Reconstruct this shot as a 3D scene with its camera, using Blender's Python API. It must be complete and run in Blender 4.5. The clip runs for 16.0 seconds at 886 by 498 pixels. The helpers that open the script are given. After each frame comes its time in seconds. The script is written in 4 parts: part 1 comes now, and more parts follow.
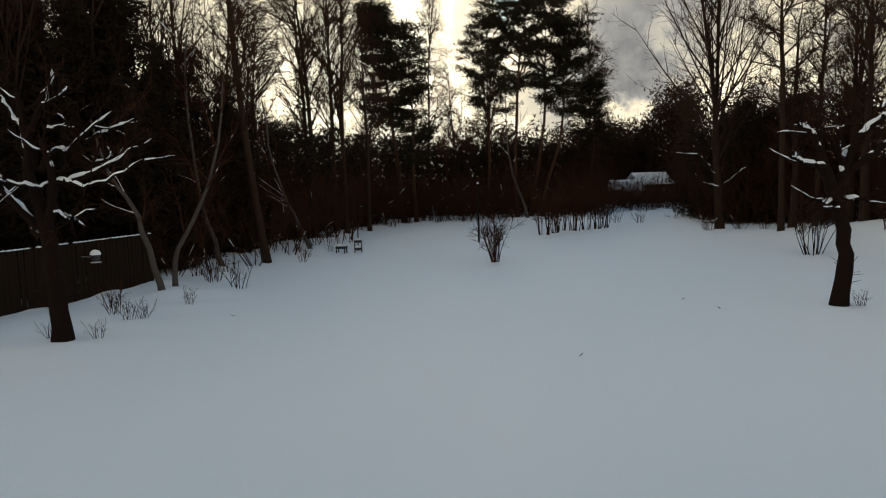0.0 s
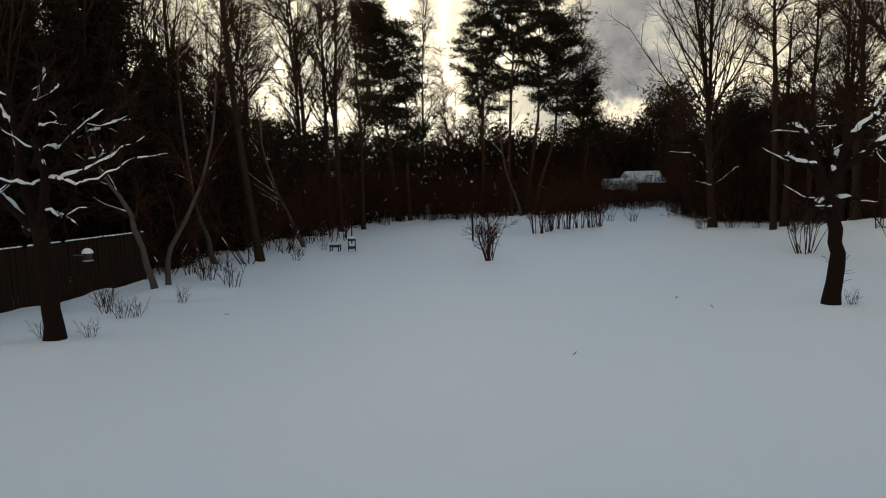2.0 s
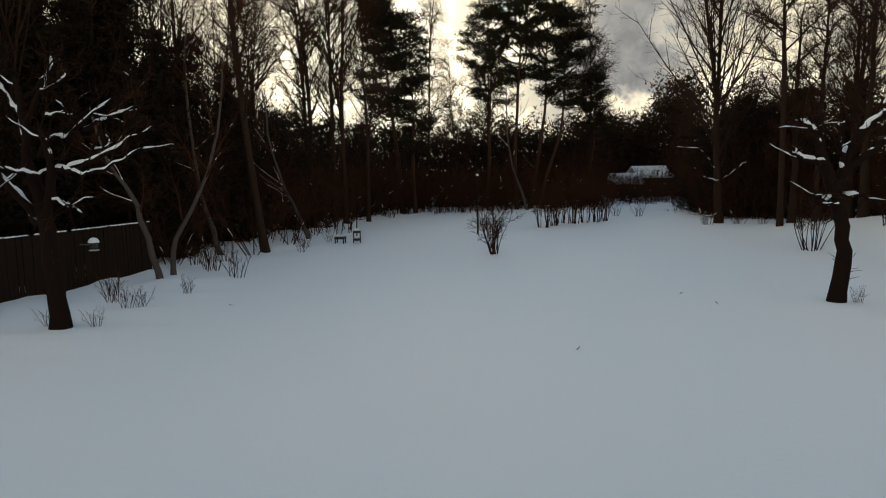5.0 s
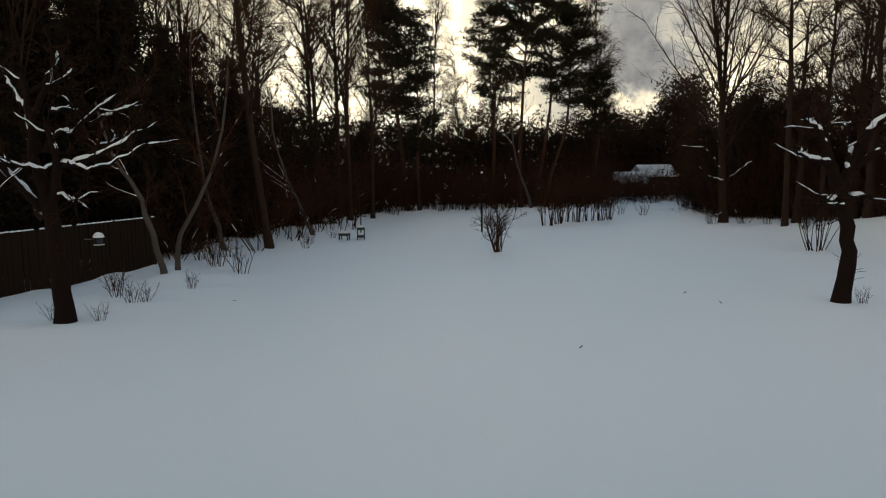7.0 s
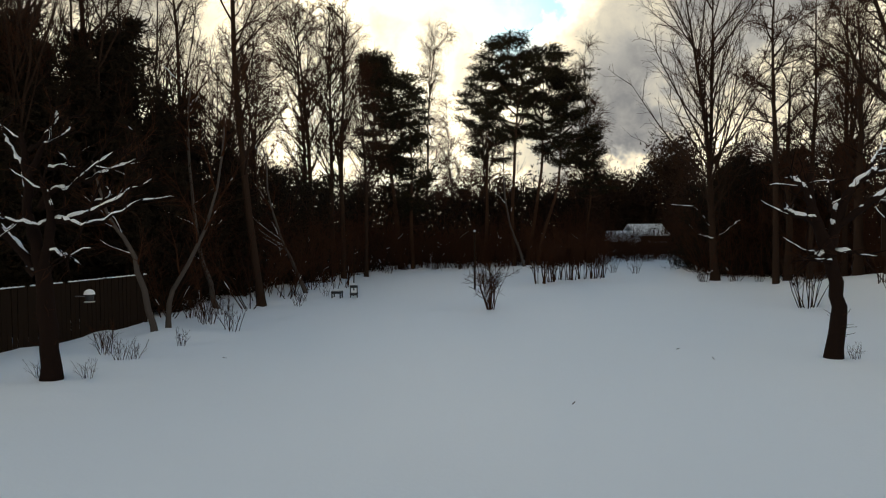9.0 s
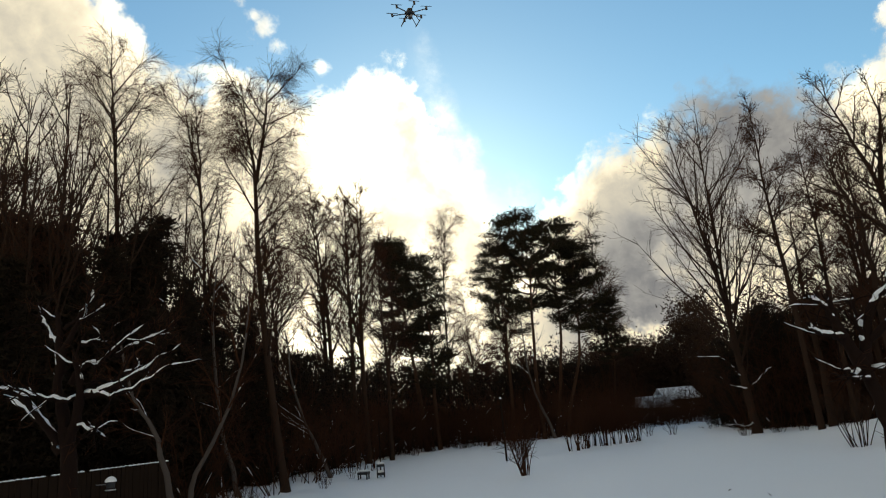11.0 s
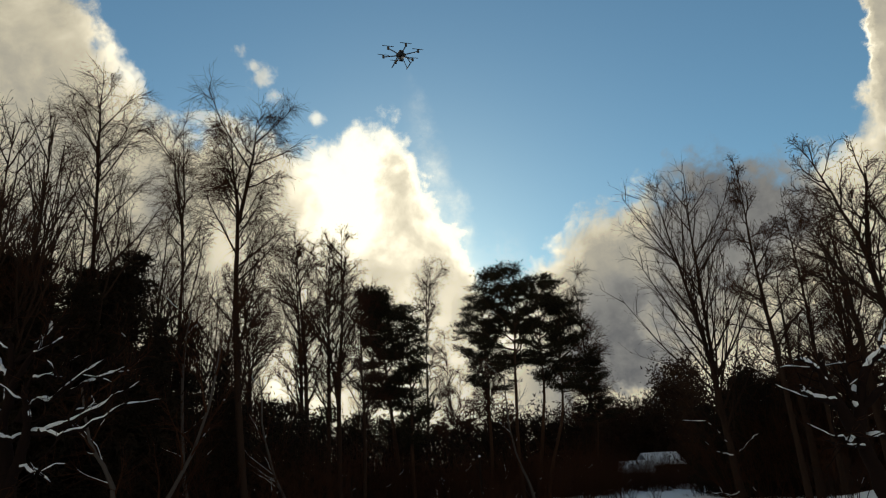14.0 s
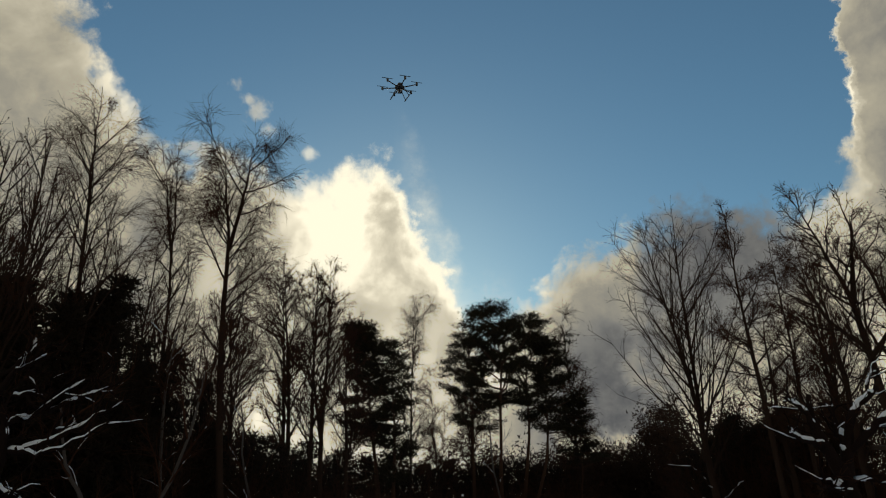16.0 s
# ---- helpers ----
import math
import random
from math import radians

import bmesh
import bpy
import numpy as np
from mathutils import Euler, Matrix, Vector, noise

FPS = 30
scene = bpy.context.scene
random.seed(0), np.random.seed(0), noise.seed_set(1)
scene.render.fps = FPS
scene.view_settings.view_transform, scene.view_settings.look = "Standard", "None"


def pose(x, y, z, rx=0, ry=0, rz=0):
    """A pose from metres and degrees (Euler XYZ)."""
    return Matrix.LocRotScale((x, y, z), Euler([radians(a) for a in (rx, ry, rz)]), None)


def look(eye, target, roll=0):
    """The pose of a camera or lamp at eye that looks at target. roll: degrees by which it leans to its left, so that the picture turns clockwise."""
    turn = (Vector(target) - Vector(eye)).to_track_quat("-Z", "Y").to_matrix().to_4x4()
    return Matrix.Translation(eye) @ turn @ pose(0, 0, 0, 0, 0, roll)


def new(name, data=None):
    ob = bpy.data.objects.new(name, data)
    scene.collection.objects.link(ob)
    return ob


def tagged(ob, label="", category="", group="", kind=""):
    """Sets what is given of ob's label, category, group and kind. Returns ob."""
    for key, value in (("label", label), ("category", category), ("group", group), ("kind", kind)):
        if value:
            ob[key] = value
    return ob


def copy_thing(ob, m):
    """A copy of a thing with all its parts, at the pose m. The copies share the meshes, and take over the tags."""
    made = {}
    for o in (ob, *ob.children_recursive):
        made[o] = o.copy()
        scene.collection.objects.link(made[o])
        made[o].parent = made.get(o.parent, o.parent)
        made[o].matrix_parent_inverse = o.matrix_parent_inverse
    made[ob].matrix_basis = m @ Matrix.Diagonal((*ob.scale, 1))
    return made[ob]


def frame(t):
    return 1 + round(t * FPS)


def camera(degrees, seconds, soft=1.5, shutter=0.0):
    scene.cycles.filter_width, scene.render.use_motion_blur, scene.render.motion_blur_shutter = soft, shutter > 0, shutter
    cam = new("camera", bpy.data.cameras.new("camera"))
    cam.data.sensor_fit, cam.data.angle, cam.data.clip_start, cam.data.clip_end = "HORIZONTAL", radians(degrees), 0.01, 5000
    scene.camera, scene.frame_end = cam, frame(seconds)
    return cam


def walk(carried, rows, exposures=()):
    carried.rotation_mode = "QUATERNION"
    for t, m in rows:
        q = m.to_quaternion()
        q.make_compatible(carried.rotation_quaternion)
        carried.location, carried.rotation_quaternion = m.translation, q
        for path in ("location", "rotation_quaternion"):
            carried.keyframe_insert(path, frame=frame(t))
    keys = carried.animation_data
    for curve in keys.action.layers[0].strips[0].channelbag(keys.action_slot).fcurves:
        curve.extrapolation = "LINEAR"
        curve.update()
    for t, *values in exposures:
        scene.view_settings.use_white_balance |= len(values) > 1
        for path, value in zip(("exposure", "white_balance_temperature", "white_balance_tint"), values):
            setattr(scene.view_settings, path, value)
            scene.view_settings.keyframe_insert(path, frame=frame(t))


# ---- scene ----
cam = camera(67.2, 16.0, soft=1.1)
PATH = [
    (0.0, -0.01, 0.0, 3.22, 83.94, 1.56, 0.25), (0.5, 0.0, 0.0, 3.22, 83.9, 1.28, 0.32),
    (1.0, 0.0, 0.0, 3.22, 83.63, 1.33, 0.2), (1.5, -0.02, 0.0, 3.22, 83.68, 1.29, -0.18),
    (2.0, -0.02, 0.0, 3.23, 83.78, 1.46, -0.29), (2.5, 0.0, -0.01, 3.22, 83.92, 1.2, 0.02),
    (3.0, -0.01, -0.01, 3.22, 83.99, 1.32, -0.18), (3.5, -0.01, -0.01, 3.22, 83.88, 1.55, -0.21),
    (4.0, -0.01, 0.0, 3.23, 83.46, 1.16, 0.04), (6.5, 0.0, 0.01, 3.24, 83.05, 0.69, 0.42),
    (7.0, 0.0, 0.0, 3.24, 82.95, 0.5, 0.61), (7.5, -0.01, 0.01, 3.24, 82.86, 0.54, -0.03),
    (8.0, -0.04, -0.01, 3.2, 85.67, -0.29, -0.73), (8.5, 0.01, -0.04, 3.15, 88.17, 0.01, -0.54),
    (9.0, 0.05, -0.06, 3.16, 88.07, 0.51, 0.1), (9.5, 0.05, -0.07, 3.12, 88.83, 1.57, -0.93),
    (9.8, 0.17, -0.12, 2.83, 94.17, 3.25, 0.32), (10.0, 0.2, -0.1, 2.55, 101.11, 3.26, 2.94),
    (10.2, 0.12, -0.12, 2.43, 103.74, 4.39, 2.86), (12.3, -0.25, -0.25, 2.2, 104.57, 3.28, -1.57),
    (12.5, -0.42, -0.14, 2.27, 105.53, 2.27, -6.1), (13.0, -0.1, 0.25, 2.19, 108.74, 0.0, -2.7),
    (13.5, 0.03, 0.3, 2.2, 108.14, 2.11, -0.75), (14.0, 0.03, 0.4, 2.18, 108.75, 3.01, 0.39),
    (14.5, -0.02, 0.43, 2.1, 110.35, 2.28, 0.38), (15.0, 0.0, 0.42, 2.02, 111.78, 1.47, 0.8),
    (15.5, 0.0, 0.42, 1.98, 112.58, 1.7, 0.74), (16.0, -0.08, 0.43, 1.98, 112.0, 1.54, -1.24)]
EXPOSURES = [(0.0, -0.09, 6400, 10), (9.5, -0.07, 6420, 10), (10.2, -0.1, 6450, 10), (12.3, -0.45, 6350, 10), (13.0, -0.68, 6280, 9),
             (14.0, -0.88, 6260, 9), (15.0, -1.1, 6230, 9), (16.0, -1.28, 6200, 9)]
walk(cam, [(t, pose(*p)) for t, *p in PATH], EXPOSURES)

# ---- world: evening sky with banks of cloud over the wood ----
SUN_AZ, SUN_EL = radians(-3.0), radians(17.0)
world = bpy.data.worlds.new("winter_sky")
scene.world = world
world.use_nodes = True
wn, wl = world.node_tree.nodes, world.node_tree.links
wn.clear()


def wmath(op, a, b=None, c=None, clamp=False):
    n = wn.new("ShaderNodeMath")
    n.operation, n.use_clamp = op, clamp
    for i, v in enumerate((a, b, c)):
        if v is None:
            continue
        if isinstance(v, (int, float)):
            n.inputs[i].default_value = v
        else:
            wl.new(v, n.inputs[i])
    return n.outputs[0]


def wramp(fac, stops, smooth=False):
    n = wn.new("ShaderNodeValToRGB")
    n.color_ramp.interpolation = "EASE" if smooth else "LINEAR"
    el = n.color_ramp.elements
    while len(el) < len(stops):
        el.new(0.5)
    for e, (p, c) in zip(el, stops):
        e.position = p
        e.color = (c, c, c, 1) if isinstance(c, (int, float)) else (*c, 1)
    wl.new(fac, n.inputs[0])
    return n.outputs[0]


def wmix(fac, a, b):
    n = wn.new("ShaderNodeMix")
    n.data_type = "RGBA"
    for i, v in ((0, fac), (6, a), (7, b)):
        if isinstance(v, (int, float)):
            n.inputs[i].default_value = v
        elif isinstance(v, tuple):
            n.inputs[i].default_value = (*v, 1)
        else:
            wl.new(v, n.inputs[i])
    return n.outputs[2]


def wnoise(vec, scale, detail, rough=0.55, dist=0.0):
    n = wn.new("ShaderNodeTexNoise")
    n.inputs["Scale"].default_value, n.inputs["Detail"].default_value = scale, detail
    n.inputs["Roughness"].default_value, n.inputs["Distortion"].default_value = rough, dist
    wl.new(vec, n.inputs["Vector"])
    return n.outputs[0]


coord = wn.new("ShaderNodeTexCoord").outputs["Generated"]
sep = wn.new("ShaderNodeSeparateXYZ")
wl.new(coord, sep.inputs[0])
az = wmath("DIVIDE", wmath("ARCTAN2", sep.outputs[0], sep.outputs[1]), math.pi / 2)   # 1 is 90 degrees to the right
el = wmath("DIVIDE", wmath("ARCSINE", sep.outputs[2]), math.pi / 2)
# height of the cloud tops (degrees) along the skyline (degrees)
TOPS = [(-90, 42), (-42, 46), (-34, 40), (-31, 36.2), (-29.6, 33.4), (-27.4, 31.4), (-25.9, 29), (-24.9, 29.9), (-23.1, 28.6), (-21.4, 27.7),
        (-19, 29.1), (-15, 28.3), (-12.9, 26.8), (-8.7, 27.8), (-6.6, 29.2), (-4.6, 29.6), (-2.4, 28.4), (-0.9, 26.1), (0.8, 23.0), (3.0, 18.0),
        (4.6, 12.5), (7.4, 15.2), (10.8, 18.4), (14, 21.0), (20, 22.1), (25.5, 23.7), (31.5, 20.9), (35.1, 22.6), (36.9, 25.5), (37.8, 30), (38.7, 38), (90, 42)]
az2 = wmath("ADD", az, wmath("MULTIPLY_ADD", wnoise(coord, 22.0, 6.0, 0.6), 0.05, -0.025))
tops = wramp(wmath("MULTIPLY_ADD", az2, 0.5, 0.5), [((a / 90 + 1) / 2, e / 90) for a, e in TOPS])
big = wnoise(coord, 9.0, 8.0, 0.6, 0.3)
fine = wnoise(coord, 30.0, 6.0, 0.6, 0.2)
edge = wmath("SUBTRACT", tops, el)
edge = wmath("ADD", edge, wmath("MULTIPLY_ADD", big, 0.07, -0.035))
edge = wmath("ADD", edge, wmath("MULTIPLY_ADD", fine, 0.07, -0.035))
mask = wramp(wmath("MULTIPLY_ADD", edge, 9.0, 0.4, clamp=True), [(0.3, 0.0), (0.62, 1.0)], True)
# thin drifting edge where the bright bank melts into the blue
veil_at = wramp(wmath("MULTIPLY_ADD", az, 0.5, 0.5), [(0.485, 0.0), (0.5, 1.0), (0.53, 1.0), (0.55, 0.0)], True)
veil = wmath("MULTIPLY", veil_at, wramp(wmath("MULTIPLY_ADD", edge, 5.0, 0.6, clamp=True), [(0.2, 0.0), (1.0, 0.85)], True))
mask = wmath("MAXIMUM", mask, wmath("MULTIPLY", veil, wmath("MULTIPLY_ADD", fine, 1.4, -0.1), None, True))
# two small wisps by themselves
for (wa, we, size) in ((-17.8, 34.8, 0.016), (-16.9, 33.6, 0.02), (-16.1, 32.8, 0.024), (-14.8, 31.5, 0.016), (-10.9, 29.8, 0.018)):
    d = wn.new("ShaderNodeVectorMath")
    d.operation = "DISTANCE"
    wl.new(coord, d.inputs[0])
    a, e = radians(wa), radians(we)
    d.inputs[1].default_value = (math.sin(a) * math.cos(e), math.cos(a) * math.cos(e), math.sin(e))
    wv = wmath("SUBTRACT", 1.0, wmath("DIVIDE", d.outputs["Value"], size))
    wv = wmath("ADD", wv, wmath("MULTIPLY_ADD", fine, 2.6, -1.45))
    mask = wmath("MAXIMUM", mask, wmath("MULTIPLY", wramp(wv, [(0.0, 0.0), (0.9, 1.0)], True), 0.55))
glow_d = wn.new("ShaderNodeVectorMath")
glow_d.operation = "DISTANCE"
wl.new(coord, glow_d.inputs[0])
ga, ge = radians(-4.6), radians(19.5)      # the brightest part of the bank, in front of the sun
glow_d.inputs[1].default_value = (math.sin(ga) * math.cos(ge), math.cos(ga) * math.cos(ge), math.sin(ge))
glow = wramp(glow_d.outputs["Value"], [(0.0, 1.0), (0.1, 0.85), (0.2, 0.4), (0.32, 0.08), (0.7, 0.0)], True)
low = wramp(glow_d.outputs["Value"], [(0.0, 1.0), (0.1, 0.8), (0.2, 0.4), (0.34, 0.1), (0.7, 0.0)], True)
low = wramp(el, [(0.0, 1.0), (0.05, 1.0), (0.11, 0.35), (0.2, 0.0)], True)
rim = wramp(edge, [(0.0, 1.0), (0.015, 0.9), (0.05, 0.3), (0.1, 0.0)], True)
body = wramp(wnoise(coord, 6.0, 7.0, 0.55, 0.4), [(0.35, 0.0), (0.68, 1.0)], True)
east = wramp(wmath("MULTIPLY_ADD", az, 0.5, 0.5), [(0.5, 1.0), (0.535, 0.3), (0.60, 0.06), (0.66, 0.2), (0.69, 1.0)], True)
lit = wramp(wmath("MULTIPLY_ADD", az, 0.5, 0.5), [(0.3, 0.6), (0.5, 1.0), (0.6, 1.0), (0.612, 0.05), (0.67, 0.05), (0.69, 0.9)], True)
light = wmath("ADD", wmath("MULTIPLY", glow, wmath("MULTIPLY_ADD", body, 1.25, 0.3)), wmath("MULTIPLY", wmath("MULTIPLY", rim, lit), wmath("MULTIPLY_ADD", big, 5.0, -1.4)))
light = wmath("ADD", light, wmath("MULTIPLY", east, 0.3))
light = wmath("ADD", light, wramp(wmath("MULTIPLY_ADD", az, 0.5, 0.5), [(0.3, 0.3), (0.34, 0.25), (0.38, 0.0)], True))
light = wmath("ADD", light, wmath("MULTIPLY", wmath("MULTIPLY", body, wmath("ADD", east, 0.2)), 0.42))
light = wmath("ADD", light, wmath("MULTIPLY_ADD", fine, 0.6, -0.3))
side = wramp(wmath("MULTIPLY_ADD", az, 0.5, 0.5), [(0.59, 0.0), (0.63, 0.7), (0.7, 1.0), (0.8, 0.3)], True)
side = wmath("MULTIPLY", side, wramp(el, [(0.04, 1.0), (0.14, 0.9), (0.21, 0.0)], True))
light = wmath("ADD", light, wmath("MULTIPLY", side, wmath("MULTIPLY_ADD", big, 1.6, -0.2)))
dusk = wn.new("ShaderNodeVectorMath")
dusk.operation = "DISTANCE"
wl.new(coord, dusk.inputs[0])
dusk.inputs[1].default_value = (-0.05, 0.99, 0.09)
light = wmath("ADD", light, wmath("MULTIPLY", wramp(dusk.outputs["Value"], [(0.0, 1.0), (0.12, 0.8), (0.3, 0.15), (0.5, 0.0)], True), 0.75))
streak = wmath("MULTIPLY", low, wramp(wnoise(coord, 14.0, 4.0), [(0.45, 0.0), (0.6, 1.0)], True))
light = wmath("ADD", light, wmath("MULTIPLY", streak, 0.9))
cloud = wramp(wmath("MULTIPLY", light, 0.5, clamp=True), [(0.0, (0.21, 0.212, 0.215)), (0.18, (0.5, 0.475, 0.42)),
                                                          (0.42, (1.05, 0.93, 0.67)), (0.7, (1.7, 1.5, 1.08)), (1.0, (2.7, 2.4, 1.75))])
sky = wn.new("ShaderNodeTexSky")
sky.sky_type = "NISHITA"
sky.sun_disc = False
sky.sun_elevation, sky.sun_rotation = SUN_EL, SUN_AZ
sky.air_density, sky.dust_density, sky.ozone_density = 1.1, 0.2, 1.6
sky_out = wn.new("ShaderNodeVectorMath")
sky_out.operation = "MULTIPLY"
wl.new(sky.outputs[0], sky_out.inputs[0])
sky_out.inputs[1].default_value = (0.134, 0.176, 0.174)
back = wn.new("ShaderNodeBackground")
wl.new(wmix(mask, sky_out.outputs[0], cloud), back.inputs[0])
back.inputs[1].default_value = 1.0
wl.new(back.outputs[0], wn.new("ShaderNodeOutputWorld").inputs[0])

sun = new("sun", bpy.data.lights.new("sun", "SUN"))
sun.data.energy, sun.data.angle, sun.data.color = 0.6, radians(20), (1.0, 0.86, 0.66)
sun.matrix_world = look((math.sin(SUN_AZ) * 100, math.cos(SUN_AZ) * 100, math.tan(SUN_EL) * 100), (0, 0, 0))


# ---- materials ----
def material(name, dark, lite, rough=0.85, scale=8.0, stretch=(1, 1, 1), bump=0.3, bump_scale=40.0, spec=0.3, extra=None):
    """A matt surface with stains at one scale and grain at another, in the object's metres."""
    m = bpy.data.materials.new(name)
    m.use_nodes = True
    n, l = m.node_tree.nodes, m.node_tree.links
    bsdf = n["Principled BSDF"]
    bsdf.inputs["Roughness"].default_value = rough
    bsdf.inputs["Specular IOR Level"].default_value = spec
    tc, mp = n.new("ShaderNodeTexCoord"), n.new("ShaderNodeMapping")
    mp.inputs["Scale"].default_value = stretch
    l.new(tc.outputs["Object"], mp.inputs[0])
    a, b = n.new("ShaderNodeTexNoise"), n.new("ShaderNodeTexNoise")
    a.inputs["Scale"].default_value, a.inputs["Detail"].default_value = scale, 4
    b.inputs["Scale"].default_value, b.inputs["Detail"].default_value = bump_scale, 5
    l.new(mp.outputs[0], a.inputs[0]), l.new(mp.outputs[0], b.inputs[0])
    ramp = n.new("ShaderNodeValToRGB")
    ramp.color_ramp.elements[0].position, ramp.color_ramp.elements[1].position = 0.35, 0.68
    ramp.color_ramp.elements[0].color, ramp.color_ramp.elements[1].color = (*dark, 1), (*lite, 1)
    mix = n.new("ShaderNodeMath")
    mix.operation = "MULTIPLY_ADD"
    mix.inputs[1].default_value = 0.35
    l.new(b.outputs[0], mix.inputs[0])
    s = n.new("ShaderNodeMath")
    s.operation = "MULTIPLY_ADD"
    s.inputs[1].default_value = 0.65
    l.new(a.outputs[0], s.inputs[0]), l.new(mix.outputs[0], s.inputs[2])
    l.new(s.outputs[0], ramp.inputs[0])
    l.new(ramp.outputs[0], bsdf.inputs["Base Color"])
    bp = n.new("ShaderNodeBump")
    bp.inputs["Strength"].default_value, bp.inputs["Distance"].default_value = bump, 0.02
    l.new(b.outputs[0], bp.inputs["Height"]), l.new(bp.outputs[0], bsdf.inputs["Normal"])
    return m


M_SNOW = material("snow", (0.78, 0.81, 0.86), (0.84, 0.86, 0.89), 0.7, 0.35, bump=0.25, bump_scale=14.0, spec=0.2)
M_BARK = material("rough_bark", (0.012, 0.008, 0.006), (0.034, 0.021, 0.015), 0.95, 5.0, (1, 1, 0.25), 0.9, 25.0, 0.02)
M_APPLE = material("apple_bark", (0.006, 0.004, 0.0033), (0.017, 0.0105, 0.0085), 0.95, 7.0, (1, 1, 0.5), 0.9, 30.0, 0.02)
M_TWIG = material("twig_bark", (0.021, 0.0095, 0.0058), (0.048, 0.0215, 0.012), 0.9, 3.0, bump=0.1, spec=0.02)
M_BIRCH = material("birch_bark", (0.01, 0.0075, 0.006), (0.075, 0.062, 0.055), 0.85, 5.0, (1, 1, 1.6), 0.4, 18.0, 0.05)
for node in M_BIRCH.node_tree.nodes:      # sharp-edged dark blotches
    if node.bl_idname == "ShaderNodeValToRGB":
        node.color_ramp.elements[0].position, node.color_ramp.elements[1].position = 0.46, 0.56
M_PINE = material("pine_bark", (0.018, 0.011, 0.008), (0.055, 0.03, 0.019), 0.95, 4.0, (1, 1, 0.35), 0.9, 20.0, 0.02)
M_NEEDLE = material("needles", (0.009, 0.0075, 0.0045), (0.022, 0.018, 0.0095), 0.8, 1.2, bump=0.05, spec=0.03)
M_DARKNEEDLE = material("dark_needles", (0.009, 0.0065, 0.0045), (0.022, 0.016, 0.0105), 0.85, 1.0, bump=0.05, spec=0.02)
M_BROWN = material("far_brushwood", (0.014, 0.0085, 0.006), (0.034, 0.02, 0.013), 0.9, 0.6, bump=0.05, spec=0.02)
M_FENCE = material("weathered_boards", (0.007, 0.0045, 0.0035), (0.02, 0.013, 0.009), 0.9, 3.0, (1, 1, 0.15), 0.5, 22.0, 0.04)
M_TIMBER = material("dark_timber", (0.016, 0.011, 0.009), (0.04, 0.028, 0.02), 0.85, 2.0, (1, 1, 0.2), 0.3, 18.0, 0.05)
M_PALE = material("pale_paint", (0.42, 0.42, 0.42), (0.6, 0.6, 0.58), 0.6, 4.0, bump=0.15, spec=0.3)
M_BLACK = material("black_plastic", (0.012, 0.012, 0.013), (0.022, 0.022, 0.024), 0.45, 20.0, bump=0.05, spec=0.5)
M_METAL = material("grey_metal", (0.12, 0.12, 0.125), (0.2, 0.2, 0.21), 0.4, 20.0, bump=0.05, spec=0.5)
M_GLASS = bpy.data.materials.new("window_glass")
M_GLASS.use_nodes = True
M_GLASS.node_tree.nodes["Principled BSDF"].inputs["Base Color"].default_value = (0.02, 0.022, 0.025, 1)
M_GLASS.node_tree.nodes["Principled BSDF"].inputs["Roughness"].default_value = 0.08


# ---- mesh tools ----
def mesh_ob(name, verts, faces, mat, parent=None, label="", smooth=False):
    me = bpy.data.meshes.new(name)
    me.from_pydata(verts, [], faces)
    me.materials.append(mat)
    if smooth:
        me.polygons.foreach_set("use_smooth", [True] * len(me.polygons))
    ob = new(name, me)
    if parent:
        ob.parent = parent
    if label:
        ob["label"] = label
    return ob


def part(name, bm, mat, parent=None, label="", smooth=False):
    me = bpy.data.meshes.new(name)
    bm.to_mesh(me)
    bm.free()
    me.materials.append(mat)
    if smooth:
        me.polygons.foreach_set("use_smooth", [True] * len(me.polygons))
    ob = new(name, me)
    if parent:
        ob.parent = parent
    if label:
        ob["label"] = label
    return ob


def box(size, at=(0, 0, 0), bevel=0.01, turn=None):
    bm = bmesh.new()
    bmesh.ops.create_cube(bm, size=1, matrix=Matrix.Translation(at) @ (turn or Matrix.Identity(4)) @ Matrix.Diagonal((*size, 1)))
    if bevel:
        bmesh.ops.bevel(bm, geom=bm.edges[:], offset=bevel, segments=1, affect="EDGES")
    return bm


def rod(a, b, r0, r1=None, sides=10):
    a, b = Vector(a), Vector(b)
    bm = bmesh.new()
    m = Matrix.Translation((a + b) / 2) @ (b - a).to_track_quat("Z", "Y").to_matrix().to_4x4()
    bmesh.ops.create_cone(bm, cap_ends=True, segments=sides, radius1=r0, radius2=r0 if r1 is None else r1, depth=(b - a).length, matrix=m)
    return bm


